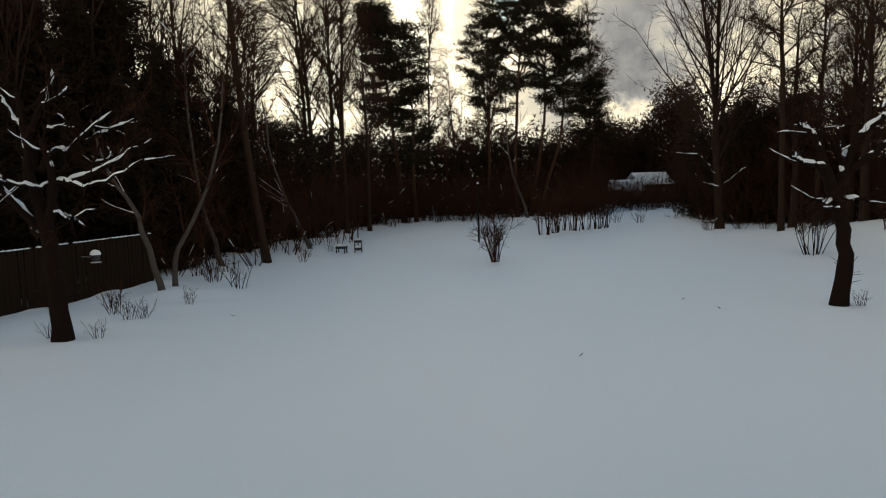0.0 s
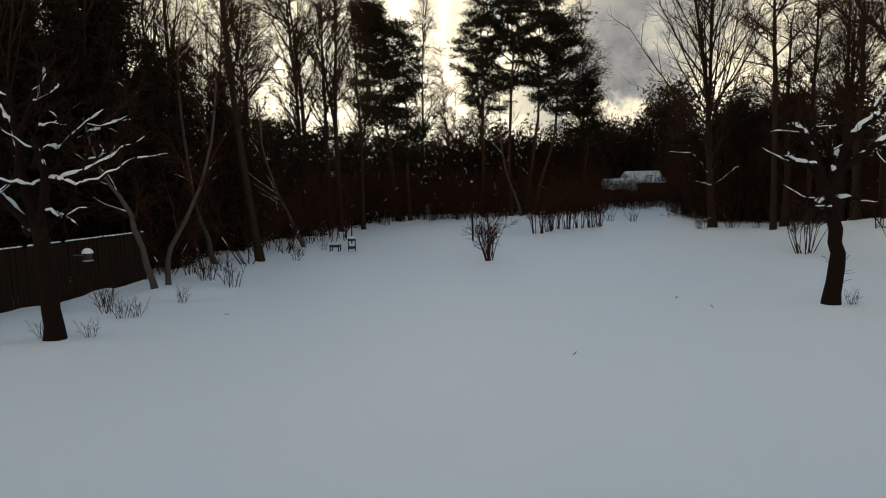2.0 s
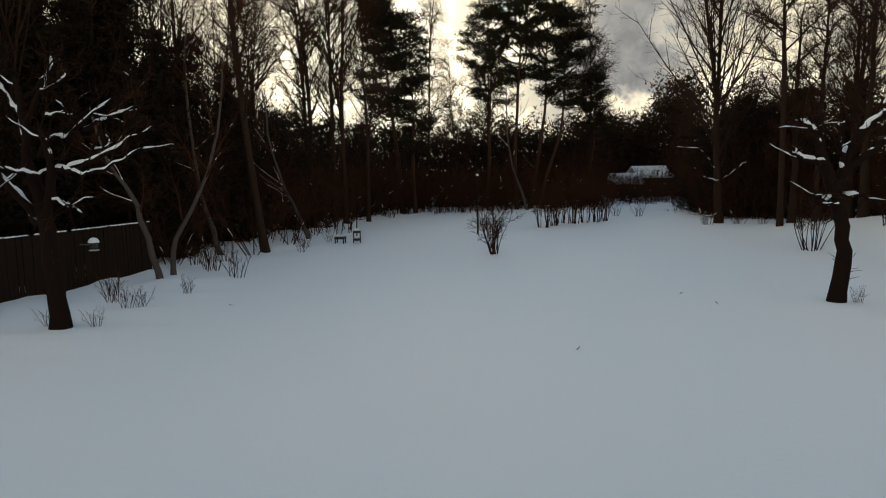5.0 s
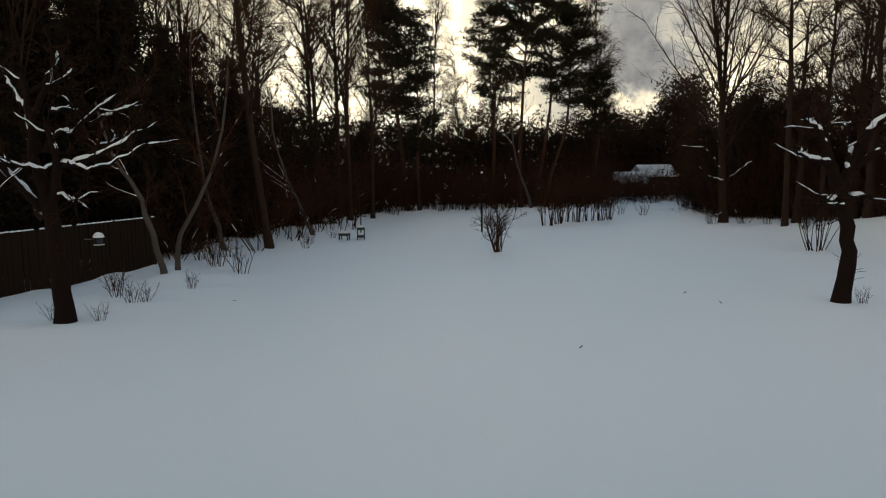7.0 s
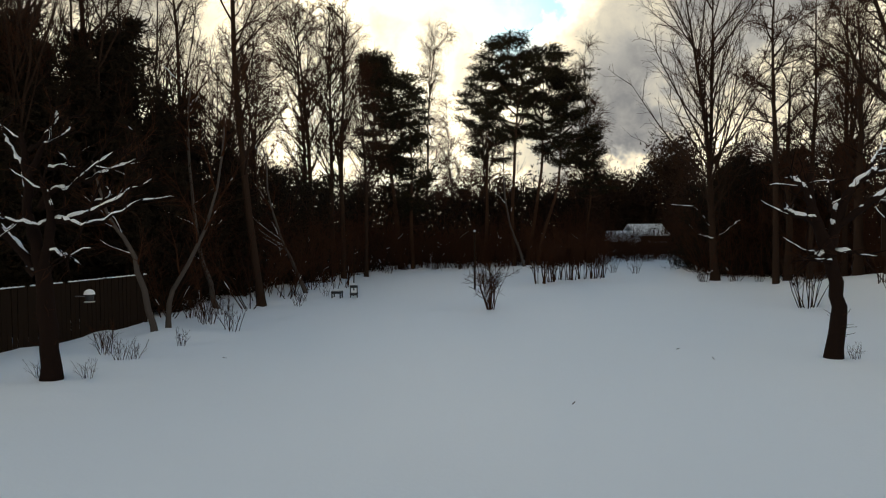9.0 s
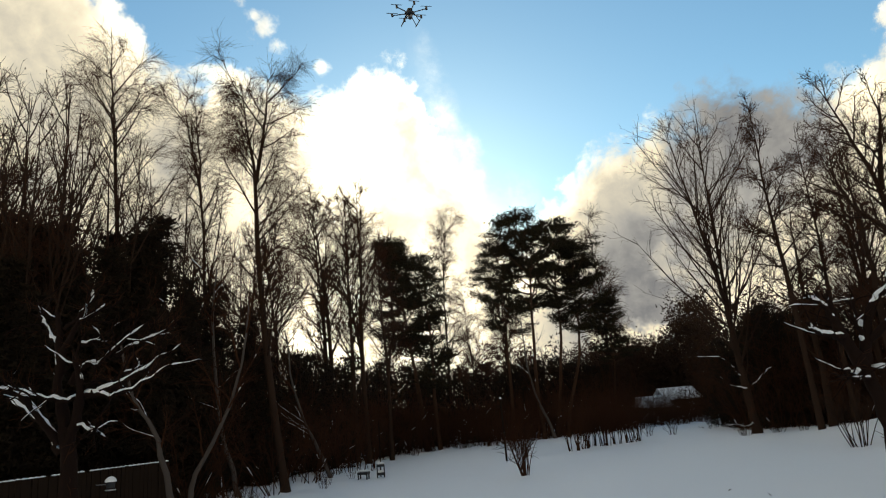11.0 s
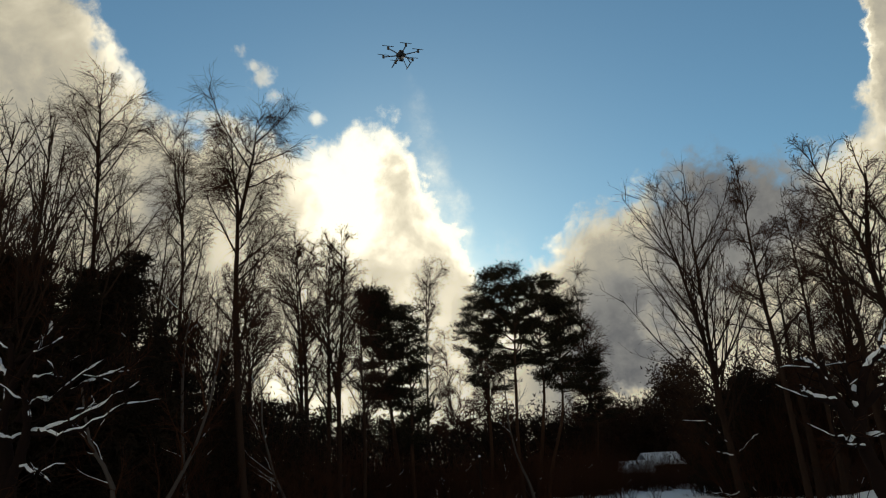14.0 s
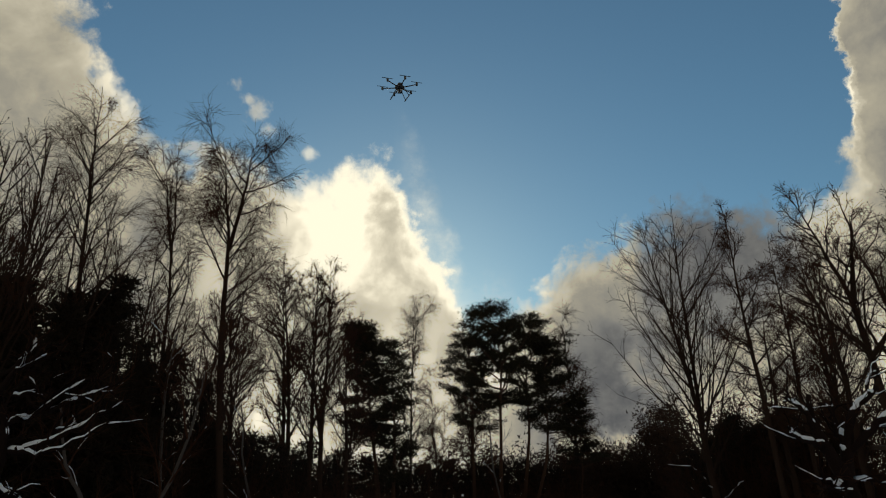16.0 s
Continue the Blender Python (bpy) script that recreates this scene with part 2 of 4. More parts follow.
class Tubes:
    """Many tapering tubes gathered into one mesh."""

    def __init__(self):
        self.lines = {}

    def add(self, pts, radii, sides):
        self.lines.setdefault((len(pts), sides), []).append((pts, radii))

    def add_many(self, lines, first, last, sides):
        """A block of lines (count, points, 3) with their first and last thickness."""
        n = lines.shape[1]
        u = np.linspace(0, 1, n)
        radii = np.asarray(first).reshape(-1, 1) * (1 - u) + np.asarray(last).reshape(-1, 1) * u
        radii = np.broadcast_to(radii, lines.shape[:2])
        self.lines.setdefault((n, sides), []).extend(zip(lines, radii))

    def count(self):
        return sum(len(v) for v in self.lines.values())

    def build(self, name, mat, parent, label=""):
        verts, faces, base = [], [], 0
        for (n, sides), items in self.lines.items():
            p = np.array([i[0] for i in items], float)
            r = np.array([i[1] for i in items], float)
            tan = np.gradient(p, axis=1)
            tan /= np.linalg.norm(tan, axis=2, keepdims=True) + 1e-9
            ref = np.where(np.abs(tan[..., 2:3]) > 0.9, np.array([1.0, 0, 0]), np.array([0, 0, 1.0]))
            ref = ref[:, :1].repeat(n, axis=1)
            u = np.cross(tan, ref)
            u /= np.linalg.norm(u, axis=2, keepdims=True) + 1e-9
            w = np.cross(tan, u)
            ang = np.arange(sides) * 2 * math.pi / sides
            ring = p[:, :, None] + r[:, :, None, None] * (np.cos(ang)[:, None] * u[:, :, None] + np.sin(ang)[:, None] * w[:, :, None])
            verts.append(ring.reshape(-1, 3))
            m = len(items)
            i, j, k = np.meshgrid(np.arange(m), np.arange(n - 1), np.arange(sides), indexing="ij")
            o = base + (i * n + j) * sides
            k2 = (k + 1) % sides
            faces.append(np.stack([o + k, o + k2, o + sides + k2, o + sides + k], -1).reshape(-1, 4))
            base += m * n * sides
        if not verts:
            return None
        return mesh_ob(name, np.concatenate(verts).tolist(), np.concatenate(faces).tolist(), mat, parent, label, smooth=True)


def unit(v):
    return v / (np.linalg.norm(v) + 1e-9)


def wander(rng, p, d, length, n, wobble, lift):
    """A crooked line of n points that starts at p along d; lift bends it up or down."""
    pts, step = [p], length / (n - 1)
    for _ in range(n - 1):
        d = unit(d + rng.normal(0, wobble, 3) + np.array([0, 0, lift]))
        pts.append(pts[-1] + d * step)
    return pts


def settle(pts, lean):
    """Shears a line so that its end stands lean metres from its foot."""
    d = np.array([lean[0], lean[1], 0]) - (pts[-1] - pts[0]) * np.array([1, 1, 0])
    return [p + d * (i / (len(pts) - 1)) for i, p in enumerate(pts)]


def along(pts, u):
    x = u * (len(pts) - 1)
    i = min(int(x), len(pts) - 2)
    return pts[i] + (pts[i + 1] - pts[i]) * (x - i), unit(pts[i + 1] - pts[i])


def off(rng, d, degrees, turn):
    """d turned away by that many degrees, to the side given by turn."""
    ref = np.array([1.0, 0, 0]) if abs(d[2]) > 0.8 else np.array([0, 0, 1.0])
    u = unit(np.cross(d, ref))
    w = np.cross(d, u)
    a = radians(degrees)
    return d * math.cos(a) + (u * math.cos(turn) + w * math.sin(turn)) * math.sin(a)


def blades(rng, centre, n, radius, length, width, flat=1.0, out=0.6):
    """n small pointed blades round a centre, as vertices and triangles."""
    c = np.asarray(centre)
    o = rng.normal(0, 1, (n, 3)) * np.array([radius, radius, radius * flat]) * 0.5
    d = rng.normal(0, 1, (n, 3)) + out * o / (radius * 0.5) + np.array([0, 0, 0.25])
    d /= np.linalg.norm(d, axis=1, keepdims=True)
    s = np.cross(d, rng.normal(0, 1, (n, 3)))
    s /= np.linalg.norm(s, axis=1, keepdims=True) + 1e-9
    ln = length * rng.uniform(0.6, 1.3, (n, 1))
    b = c + o
    return np.stack([b - s * width / 2, b + s * width / 2, b + d * ln], 1).reshape(-1, 3)


def blade_ob(name, chunks, mat, parent, label=""):
    v = np.concatenate(chunks)
    return mesh_ob(name, v.tolist(), np.arange(len(v)).reshape(-1, 3).tolist(), mat, parent, label)


def stuff(ob):
    """Marks what is too fine to pick apart."""
    if ob:
        ob["kind"] = "stuff"
    return ob


def snow_caps(rng, lines, parent, chance=0.75, thick=1.0, label="snow lying along the limbs"):
    """Snow in lumpy runs on the upper side of limbs, with gaps where it has dropped off."""
    t = Tubes()
    for pts, radii in lines:
        pts = [np.asarray(p) for p in pts]
        length = sum(np.linalg.norm(pts[i + 1] - pts[i]) for i in range(len(pts) - 1))
        m = int(max(6, min(40, length / 0.07)))
        seed, run = rng.uniform(0, 99), []
        for i in range(m + 1):
            u = i / m
            p, d = along(pts, min(u, 0.999))
            x = u * (len(radii) - 1)
            k = min(int(x), len(radii) - 2)
            r = radii[k] + (radii[k + 1] - radii[k]) * (x - k)
            n1 = noise.noise(Vector((u * length * 1.3, seed, 0))) * 0.9 + 0.5
            keep = n1 < chance * (1.4 - abs(d[2])) and i < m
            if keep:
                lump = 0.72 + 0.75 * noise.noise(Vector((u * length * 4.0, seed, 7)))
                run.append((p + np.array([0, 0, r * 0.6 + 0.004]), min(0.065, max(0.006, (r * 0.72 + 0.008) * thick * lump))))
            elif len(run) > 2:
                q = len(run)
                t.add([a for a, _ in run], [c * (0.3 if w in (0, q - 1) else 0.8 if w in (1, q - 2) else 1) for w, (_, c) in enumerate(run)], 8)
                run = []
            else:
                run = []
    return stuff(t.build("snow", M_SNOW, parent, label))


def empty(name, at=(0, 0, 0)):
    e = new(name)
    e.location = at
    e.empty_display_size = 0.3
    return e


def sprout(rng, parents, count, span, angle, length, points, wobble, lift):
    """Side shoots on many lines at once: parents (count, points, 3), length as metres per shoot by its place along the parent.
    lift bends each shoot up (or, below nought, lets it hang). Returns the shoots and how far along its parent each one stands."""
    m, n = parents.shape[:2]
    who = np.repeat(np.arange(m), count)
    u = (np.tile(np.arange(count), m) + rng.random(m * count)) / count
    u = span[0] + (span[1] - span[0]) * u
    x = np.clip(u * (n - 1), 0, n - 1.001)
    i = x.astype(int)
    a, b = parents[who, i], parents[who, i + 1]
    p = a + (b - a) * (x - i)[:, None]
    t = (b - a) / (np.linalg.norm(b - a, axis=1, keepdims=True) + 1e-9)
    side = np.cross(t, rng.normal(0, 1, t.shape))
    side /= np.linalg.norm(side, axis=1, keepdims=True) + 1e-9
    turn = np.radians(rng.uniform(angle[0], angle[1], len(u)))[:, None]
    d = t * np.cos(turn) + side * np.sin(turn)
    step = (length(u, who) * rng.uniform(0.6, 1.2, len(u)) / (points - 1))[:, None]
    out = [p]
    for _ in range(points - 1):
        d = d + rng.normal(0, wobble, d.shape) + np.array([0, 0, lift])
        d /= np.linalg.norm(d, axis=1, keepdims=True)
        out.append(out[-1] + d * step)
    return np.stack(out, 1), u


def grown_tree(seed, name, stems, limbs, profile, span=(0.25, 0.99), angle=(32, 50), lift=0.05, sub=8, twigs=7, tips=3, hang=0.0,
               wobble=0.07, limb_r=0.04, twig_r=0.008, sub_len=0.42, twig_len=0.55, tip_len=0.35, bark=None, cones=0.0):
    """A leafless tree in five orders. stems: (thickness, point, point, ...) in metres; profile: (height share, limb length) along a stem."""
    rng = np.random.default_rng(seed)
    root = empty(name)
    li, tw = Tubes(), Tubes()
    us, ls = [p[0] for p in profile], [p[1] for p in profile]
    for thick, *raw in stems:
        raw = [np.array(p, float) for p in raw]
        q = [along(raw, i / 17)[0] for i in range(18)]
        for _ in range(2):
            q = [q[0]] + [(q[i - 1] + 2 * q[i] + q[i + 1]) / 4 for i in range(1, 17)] + [q[-1]]
        q = np.array(q) + rng.normal(0, 0.035, (18, 3)) * np.linspace(0, 1, 18)[:, None]
        tr = Tubes()
        tr.add(list(q), [max(0.012, thick * (1 - i / 17) ** 0.8 * (1.3 if i == 0 else 1) * rng.uniform(0.95, 1.05)) for i in range(18)], 10)
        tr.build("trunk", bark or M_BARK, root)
        n1 = max(4, int(limbs * (raw[-1][2] - raw[0][2]) / (stems[0][-1][2] - stems[0][1][2])))
        a, u1 = sprout(rng, q[None], n1, span if raw[0][2] < 1 else (0.08, 0.99), angle, lambda u, w: np.interp(u, us, ls), 8, wobble, lift)
        la = np.linalg.norm(a[:, -1] - a[:, 0], axis=1)
        ra = np.minimum(thick * 0.45, 0.012 + limb_r * la / max(ls))
        li.add_many(a, ra, 0.008, 6)
        b, u2 = sprout(rng, a, sub, (0.12, 0.97), (22, 52), lambda u, w: (la[w] * sub_len * (1.15 - 0.75 * u)), 5, wobble * 1.3, lift * 0.7 - hang * 0.25)
        share = np.clip(la / (0.7 * max(ls)), 0.15, 1)      # short limbs near the top carry fewer branches
        keep = rng.random(len(b)) < share.repeat(sub)
        b, rb = b[keep], 0.007 + ra.repeat(sub)[keep] * 0.33
        li.add_many(b, rb, 0.006, 3)
        far_half = a[:, 3:][rng.random(len(a)) < share]
        c = sprout(rng, b, twigs, (0.2, 1.0), (18, 58), lambda u, w: twig_len * (1.1 - 0.4 * u), 4, wobble * 1.8, lift * 0.4 - hang)[0]
        tw.add_many(c, twig_r, twig_r * 0.6, 3)
        if len(far_half):
            c2 = sprout(rng, far_half, twigs, (0.1, 1.0), (18, 50), lambda u, w: twig_len * 0.8 * (1.1 - 0.4 * u), 4, wobble * 1.8, lift * 0.4 - hang)[0]
            tw.add_many(c2, twig_r, twig_r * 0.6, 3)
            c = np.concatenate([c, c2])
        if tips:
            d = sprout(rng, c, tips, (0.3, 1.0), (18, 50), lambda u, w: tip_len * np.ones_like(u), 3 if hang else 2, wobble * 2, -hang * 1.3)[0]
            tw.add_many(d, twig_r * 0.75, twig_r * 0.45, 3)
            if cones:
                for e in d[rng.random(len(d)) < cones][:, -1]:
                    k = np.array([0, 0, 0.04])
                    tw.add([e + k, e, e - k], [0.006, 0.026, 0.006], 3)
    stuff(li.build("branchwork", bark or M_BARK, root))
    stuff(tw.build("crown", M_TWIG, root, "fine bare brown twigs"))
    return root


# ---- trees ----
def pine(seed, height, radius, clumps, lean=(0, 0), bare=0.45, reach=0.2, dense=60, wobble=0.07, side=0.0):
    """A Scots pine: crooked trunk, bare below, with flat clouds of needles."""
    rng = np.random.default_rng(seed)
    root = empty("pine_tree")
    tr, li, chunks = Tubes(), Tubes(), []
    n = 14
    pts = wander(rng, np.array([0, 0, -0.15]), unit(np.array([lean[0] / height, lean[1] / height, 1])), height, n, wobble, 0.02)
    pts = settle(pts, lean)
    tr.add(pts, [max(0.03, radius * (1 - i / (n - 1)) ** 0.75 * (1.3 if i == 0 else 1)) for i in range(n)], 10)
    turn = rng.uniform(0, 6.28)
    for k in range(clumps):
        u = bare + (1 - bare) * (k + rng.random()) / clumps
        p, d = along(pts, min(u, 0.99))
        turn += 2.4
        rel = (u - bare) / (1 - bare)
        ln = height * reach * (0.5 + 0.75 * math.sin(math.pi * min(1, rel * 0.85 + 0.15))) * rng.uniform(0.55, 1.15) * (1 + side * math.cos(turn))
        q = wander(rng, p, off(rng, d, rng.uniform(60, 90) - 30 * rel, turn), ln, 5, 0.13, 0.07)
        li.add(q, [max(0.012, ln * 0.02 * (1 - 0.8 * i / 4)) for i in range(5)], 5)
        for j in range(5):
            v = 0.35 + 0.65 * (j + rng.random()) / 5
            p2, d2 = along(q, min(v, 0.99))
            c = p2 + rng.normal(0, 0.22, 3) + np.array([0, 0, 0.12])
            li.add([p2, (p2 + c) / 2, c], [0.014, 0.01, 0.007], 3)
            chunks.append(blades(rng, c, int(dense * 0.62), 0.62, 0.27, 0.075, 0.34))
    for _ in range(9):
        p, d = along(pts, rng.uniform(0.2, bare))
        li.add(wander(rng, p, off(rng, d, 80, rng.uniform(0, 6.28)), rng.uniform(0.5, 1.6), 4, 0.2, -0.03), [0.025, 0.018, 0.012, 0.007], 4)
    tr.build("trunk", M_PINE, root, "reddish flaking trunk")
    stuff(li.build("branchwork", M_PINE, root))
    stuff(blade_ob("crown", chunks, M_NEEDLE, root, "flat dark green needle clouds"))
    return root


def spruce(seed, height, width, rows=26, bottom=0.06, mat=None, name="spruce_tree", dense=26, size=0.34):
    """A dark spruce or yew with hanging boughs down to the ground."""
    rng = np.random.default_rng(seed)
    root = empty(name)
    tr, li, chunks = Tubes(), Tubes(), []
    pts = wander(rng, np.array([0, 0, -0.15]), np.array([0, 0, 1.0]), height, 8, 0.012, 0)
    tr.add(pts, [max(0.02, height * 0.016 * (1 - i / 7)) for i in range(8)], 8)
    for k in range(rows):
        u = bottom + (0.99 - bottom) * (k + rng.random() * 0.7) / rows
        ln0 = width * (1 - u) ** 0.75 + 0.12
        for b in range(6):
            p, d = along(pts, min(u + rng.uniform(-0.01, 0.01), 0.99))
            a = rng.uniform(0, 6.28)
            ln = ln0 * rng.uniform(0.65, 1.15)
            q = wander(rng, p, unit(np.array([math.cos(a), math.sin(a), rng.uniform(-0.25, 0.15)])), ln, 4, 0.06, 0.03)
            li.add(q, [0.02, 0.015, 0.01, 0.006], 3)
            m = max(1, int(ln / 0.55))
            for j in range(m):
                p2, _ = along(q, min(0.98, (j + 0.7 + rng.random() * 0.3) / m))
                chunks.append(blades(rng, p2, dense, 0.5, size, size * 0.22, 0.5, 0.4) - np.array([0, 0, 0.08]))
    tr.build("trunk", M_BARK, root)
    stuff(li.build("branchwork", M_TWIG, root))
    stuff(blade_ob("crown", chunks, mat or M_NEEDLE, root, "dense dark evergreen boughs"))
    return root


def thicket(seed, stems, height, spread, name="bush", twigs=9, r=0.016, splay=0.25, mat=None, snow=0.0, side=3, low=0.15, twig_r=0.007):
    """A leafless many-stemmed bush."""
    rng = np.random.default_rng(seed)
    root = empty(name)
    st, tw, lines = Tubes(), Tubes(), []
    for _ in range(stems):
        a, rr = rng.uniform(0, 6.28), spread * math.sqrt(rng.random())
        p = np.array([math.cos(a) * rr, math.sin(a) * rr, -0.1])
        d = unit(np.array([math.cos(a) * splay * rng.uniform(0.2, 1.4), math.sin(a) * splay * rng.uniform(0.2, 1.4), 1]))
        h = height * rng.uniform(0.5, 1.05)
        q = wander(rng, p, d, h, 6, 0.08, 0.0)
        rq = [r * (1 - 0.75 * i / 5) for i in range(6)]
        st.add(q, rq, 3)
        lines.append((q, rq))
        for _ in range(side):
            v = rng.uniform(low, 0.85)
            p2, d2 = along(q, v)
            q2 = wander(rng, p2, off(rng, d2, rng.uniform(20, 50), rng.uniform(0, 6.28)), h * 0.45 * rng.uniform(0.5, 1.1), 4, 0.12, 0.04)
            st.add(q2, [r * 0.5, r * 0.4, r * 0.3, r * 0.2], 3)
            lines.append((q2, [r * 0.5, r * 0.4, r * 0.3, r * 0.2]))
            for _ in range(twigs):
                p3, d3 = along(q2, rng.uniform(0.1, 0.98))
                q3 = wander(rng, p3, off(rng, d3, rng.uniform(15, 65), rng.uniform(0, 6.28)), h * 0.16 * rng.uniform(0.5, 1.4), 3, 0.2, 0.03)
                tw.add(q3, [twig_r, twig_r * 0.8, twig_r * 0.5], 3)
    stuff(st.build("shoot_growth", mat or M_TWIG, root))
    if tw.count():
        stuff(tw.build("crown", mat or M_TWIG, root))
    if snow:
        snow_caps(rng, lines, root, snow, 0.9, "snow caught on the stems")
    return root


def put(ob, x, y, z=0.0, turn=0.0, size=1.0):
    ob.matrix_basis = pose(x, y, z, 0, 0, turn) @ Matrix.Diagonal((size, size, size, 1))
    return ob


def again(ob, x, y, z=0.0, turn=0.0, size=1.0, label=""):
    keep = ob.scale.copy()
    ob.scale = (size, size, size)
    c = copy_thing(ob, pose(x, y, z, 0, 0, turn))
    ob.scale = keep
    if label:
        c["label"] = label
    return c


# ---- ground ----
def rise(x, y):
    """Height of the snow: a lawn with a bank along its right side and low ground under the wood."""
    k = min(1, max(0, (x - 13.5) / 6))
    k = k * k * (3 - 2 * k) * min(1, max(0, (36 - y) / 12))
    h = 1.7 * k
    h += 0.05 * noise.noise(Vector((x * 0.16, y * 0.16, 0.3))) + 0.018 * noise.noise(Vector((x * 0.7, y * 0.7, 2)))
    h -= 0.07 * math.exp(-((x + 0.1) ** 2 / 0.4 + (y - 7.6) ** 2 / 0.3))
    e = min(1, max(0, (-4.5 - x) / 2)) if y > 12 else 0
    e = max(e, min(1, max(0, (y - 42) / 4)))
    h += 0.16 * e * noise.noise(Vector((x * 0.9, y * 0.9, 5))) + 0.05 * e
    return h


def axis(lo, fine_lo, fine_hi, hi, step):
    a = list(np.arange(fine_lo, fine_hi + 1e-6, step))
    g = step
    while a[-1] < hi:
        g *= 1.35
        a.append(a[-1] + g)
    g = step
    while a[0] > lo:
        g *= 1.35
        a.insert(0, a[0] - g)
    return a


gx, gy = axis(-2500, -26, 30, 2500, 0.4), axis(-2500, -4, 62, 2500, 0.4)
gv = [(x, y, rise(x, y) if abs(x) < 40 and y < 80 else 0) for y in gy for x in gx]
nx = len(gx)
gf = [(j * nx + i, j * nx + i + 1, (j + 1) * nx + i + 1, (j + 1) * nx + i) for j in range(len(gy) - 1) for i in range(nx - 1)]
tagged(mesh_ob("ground", gv, gf, M_SNOW, smooth=True), "smooth untrodden snow over a lawn", "snow", kind="structure")


# ---- plain unseen wall added behind the viewpoint: closes the garden, keeps low skylight off trunks ----
tagged(part("light_block_wall", box((34, 0.3, 9.0), (0, -5.0, 4.5), 0.02), M_TIMBER), "dark timber house wall facing the garden", "wall", kind="structure")


# ---- the two old apple trees ----
def apple_tree(seed, trunk, limbs, twigs=8, thick=0.2, snow=1.35):
    """An old pruned apple tree; trunk and limbs are lines of (across, deep, up) in metres with a first thickness."""
    rng = np.random.default_rng(seed)
    root = empty("apple_tree")
    tr, li, tw, lines = Tubes(), Tubes(), Tubes(), []

    def smooth_line(raw, n):
        raw = [np.array(p, float) for p in raw]
        out = []
        for i in range(n):
            p, _ = along(raw, i / (n - 1))
            out.append(p)
        for _ in range(2):
            out = [out[0]] + [(out[i - 1] + 2 * out[i] + out[i + 1]) / 4 for i in range(1, n - 1)] + [out[-1]]
        return [p + (rng.normal(0, 0.022, 3) if 0 < i < n - 1 else 0) for i, p in enumerate(out)]

    q = q0 = smooth_line(trunk, 10)
    tr.add(q, [thick * (1.3 if i == 0 else 1.0 - 0.035 * i) * rng.uniform(0.94, 1.06) for i in range(10)], 14)
    for r0, *raw in limbs:
        q = smooth_line(raw, 13)
        rq = [max(0.012, 1.12 * r0 * (1 - 0.62 * i / 12) * rng.uniform(0.82, 1.15)) for i in range(13)]
        one = Tubes()
        one.add(q, rq, 8)
        snow_caps(rng, [(q, rq)], one.build("limb", M_APPLE, root), 1.25, snow)
        for k in range(twigs):
            p, d = along(q, rng.uniform(0.4, 0.98))
            ln = rng.uniform(0.3, 1.0)
            q2 = wander(rng, p, off(rng, d, rng.uniform(25, 60), rng.uniform(0, 6.28)), ln, 5, 0.22, 0.05)
            r2 = [0.02, 0.017, 0.014, 0.011, 0.006]
            li.add(q2, r2, 5)
            if rng.random() < 0.3:
                lines.append((q2, r2))
            for _ in range(4):
                p3, d3 = along(q2, rng.uniform(0.2, 0.98))
                tw.add(wander(rng, p3, off(rng, d3, rng.uniform(20, 60), rng.uniform(0, 6.28)), rng.uniform(0.12, 0.4), 3, 0.2, 0.08), [0.007, 0.006, 0.004], 3)
    for _ in range(12):
        p, d = along(q0, rng.uniform(0.15, 0.5))
        s = wander(rng, p, off(rng, d, 70, rng.uniform(0, 6.28)), rng.uniform(0.25, 0.5), 4, 0.2, 0.05)
        tw.add(s, [0.009, 0.008, 0.006, 0.004], 3)
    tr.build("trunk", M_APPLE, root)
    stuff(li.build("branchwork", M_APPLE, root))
    stuff(tw.build("twig_crown", M_TWIG, root))
    snow_caps(rng, lines, root, 0.85, 1.1)
    return root


low_limbs = [
    (0.13, (-0.18, 0, 2.6), (-0.45, 0.1, 3.5), (-0.47, 0.2, 4.3), (-0.62, 0.2, 5.2)),
    (0.12, (-0.14, 0, 2.3), (0.12, -0.1, 3.0), (0.18, -0.2, 3.6), (0.1, -0.3, 4.2)),
    (0.07, (0.12, -0.1, 3.3), (0.8, -0.2, 3.42), (1.45, -0.3, 3.66), (2.05, -0.4, 3.98)),
    (0.055, (0.8, -0.2, 3.42), (1.0, -0.1, 3.72), (1.4, 0.0, 3.78)),
    (0.065, (-0.18, 0.1, 3.6), (0.0, 0.2, 4.05), (0.25, 0.3, 3.95), (0.6, 0.3, 4.35), (1.35, 0.4, 4.86)),
    (0.045, (0.62, 0.3, 4.15), (1.15, 0.4, 4.42), (1.7, 0.5, 4.66)),
    (0.05, (-0.1, 0.2, 4.45), (0.5, 0.1, 4.5)),
    (0.06, (-0.42, 0.1, 4.2), (-0.05, 0.0, 4.95), (0.1, 0, 4.93), (0.6, -0.1, 5.15))]
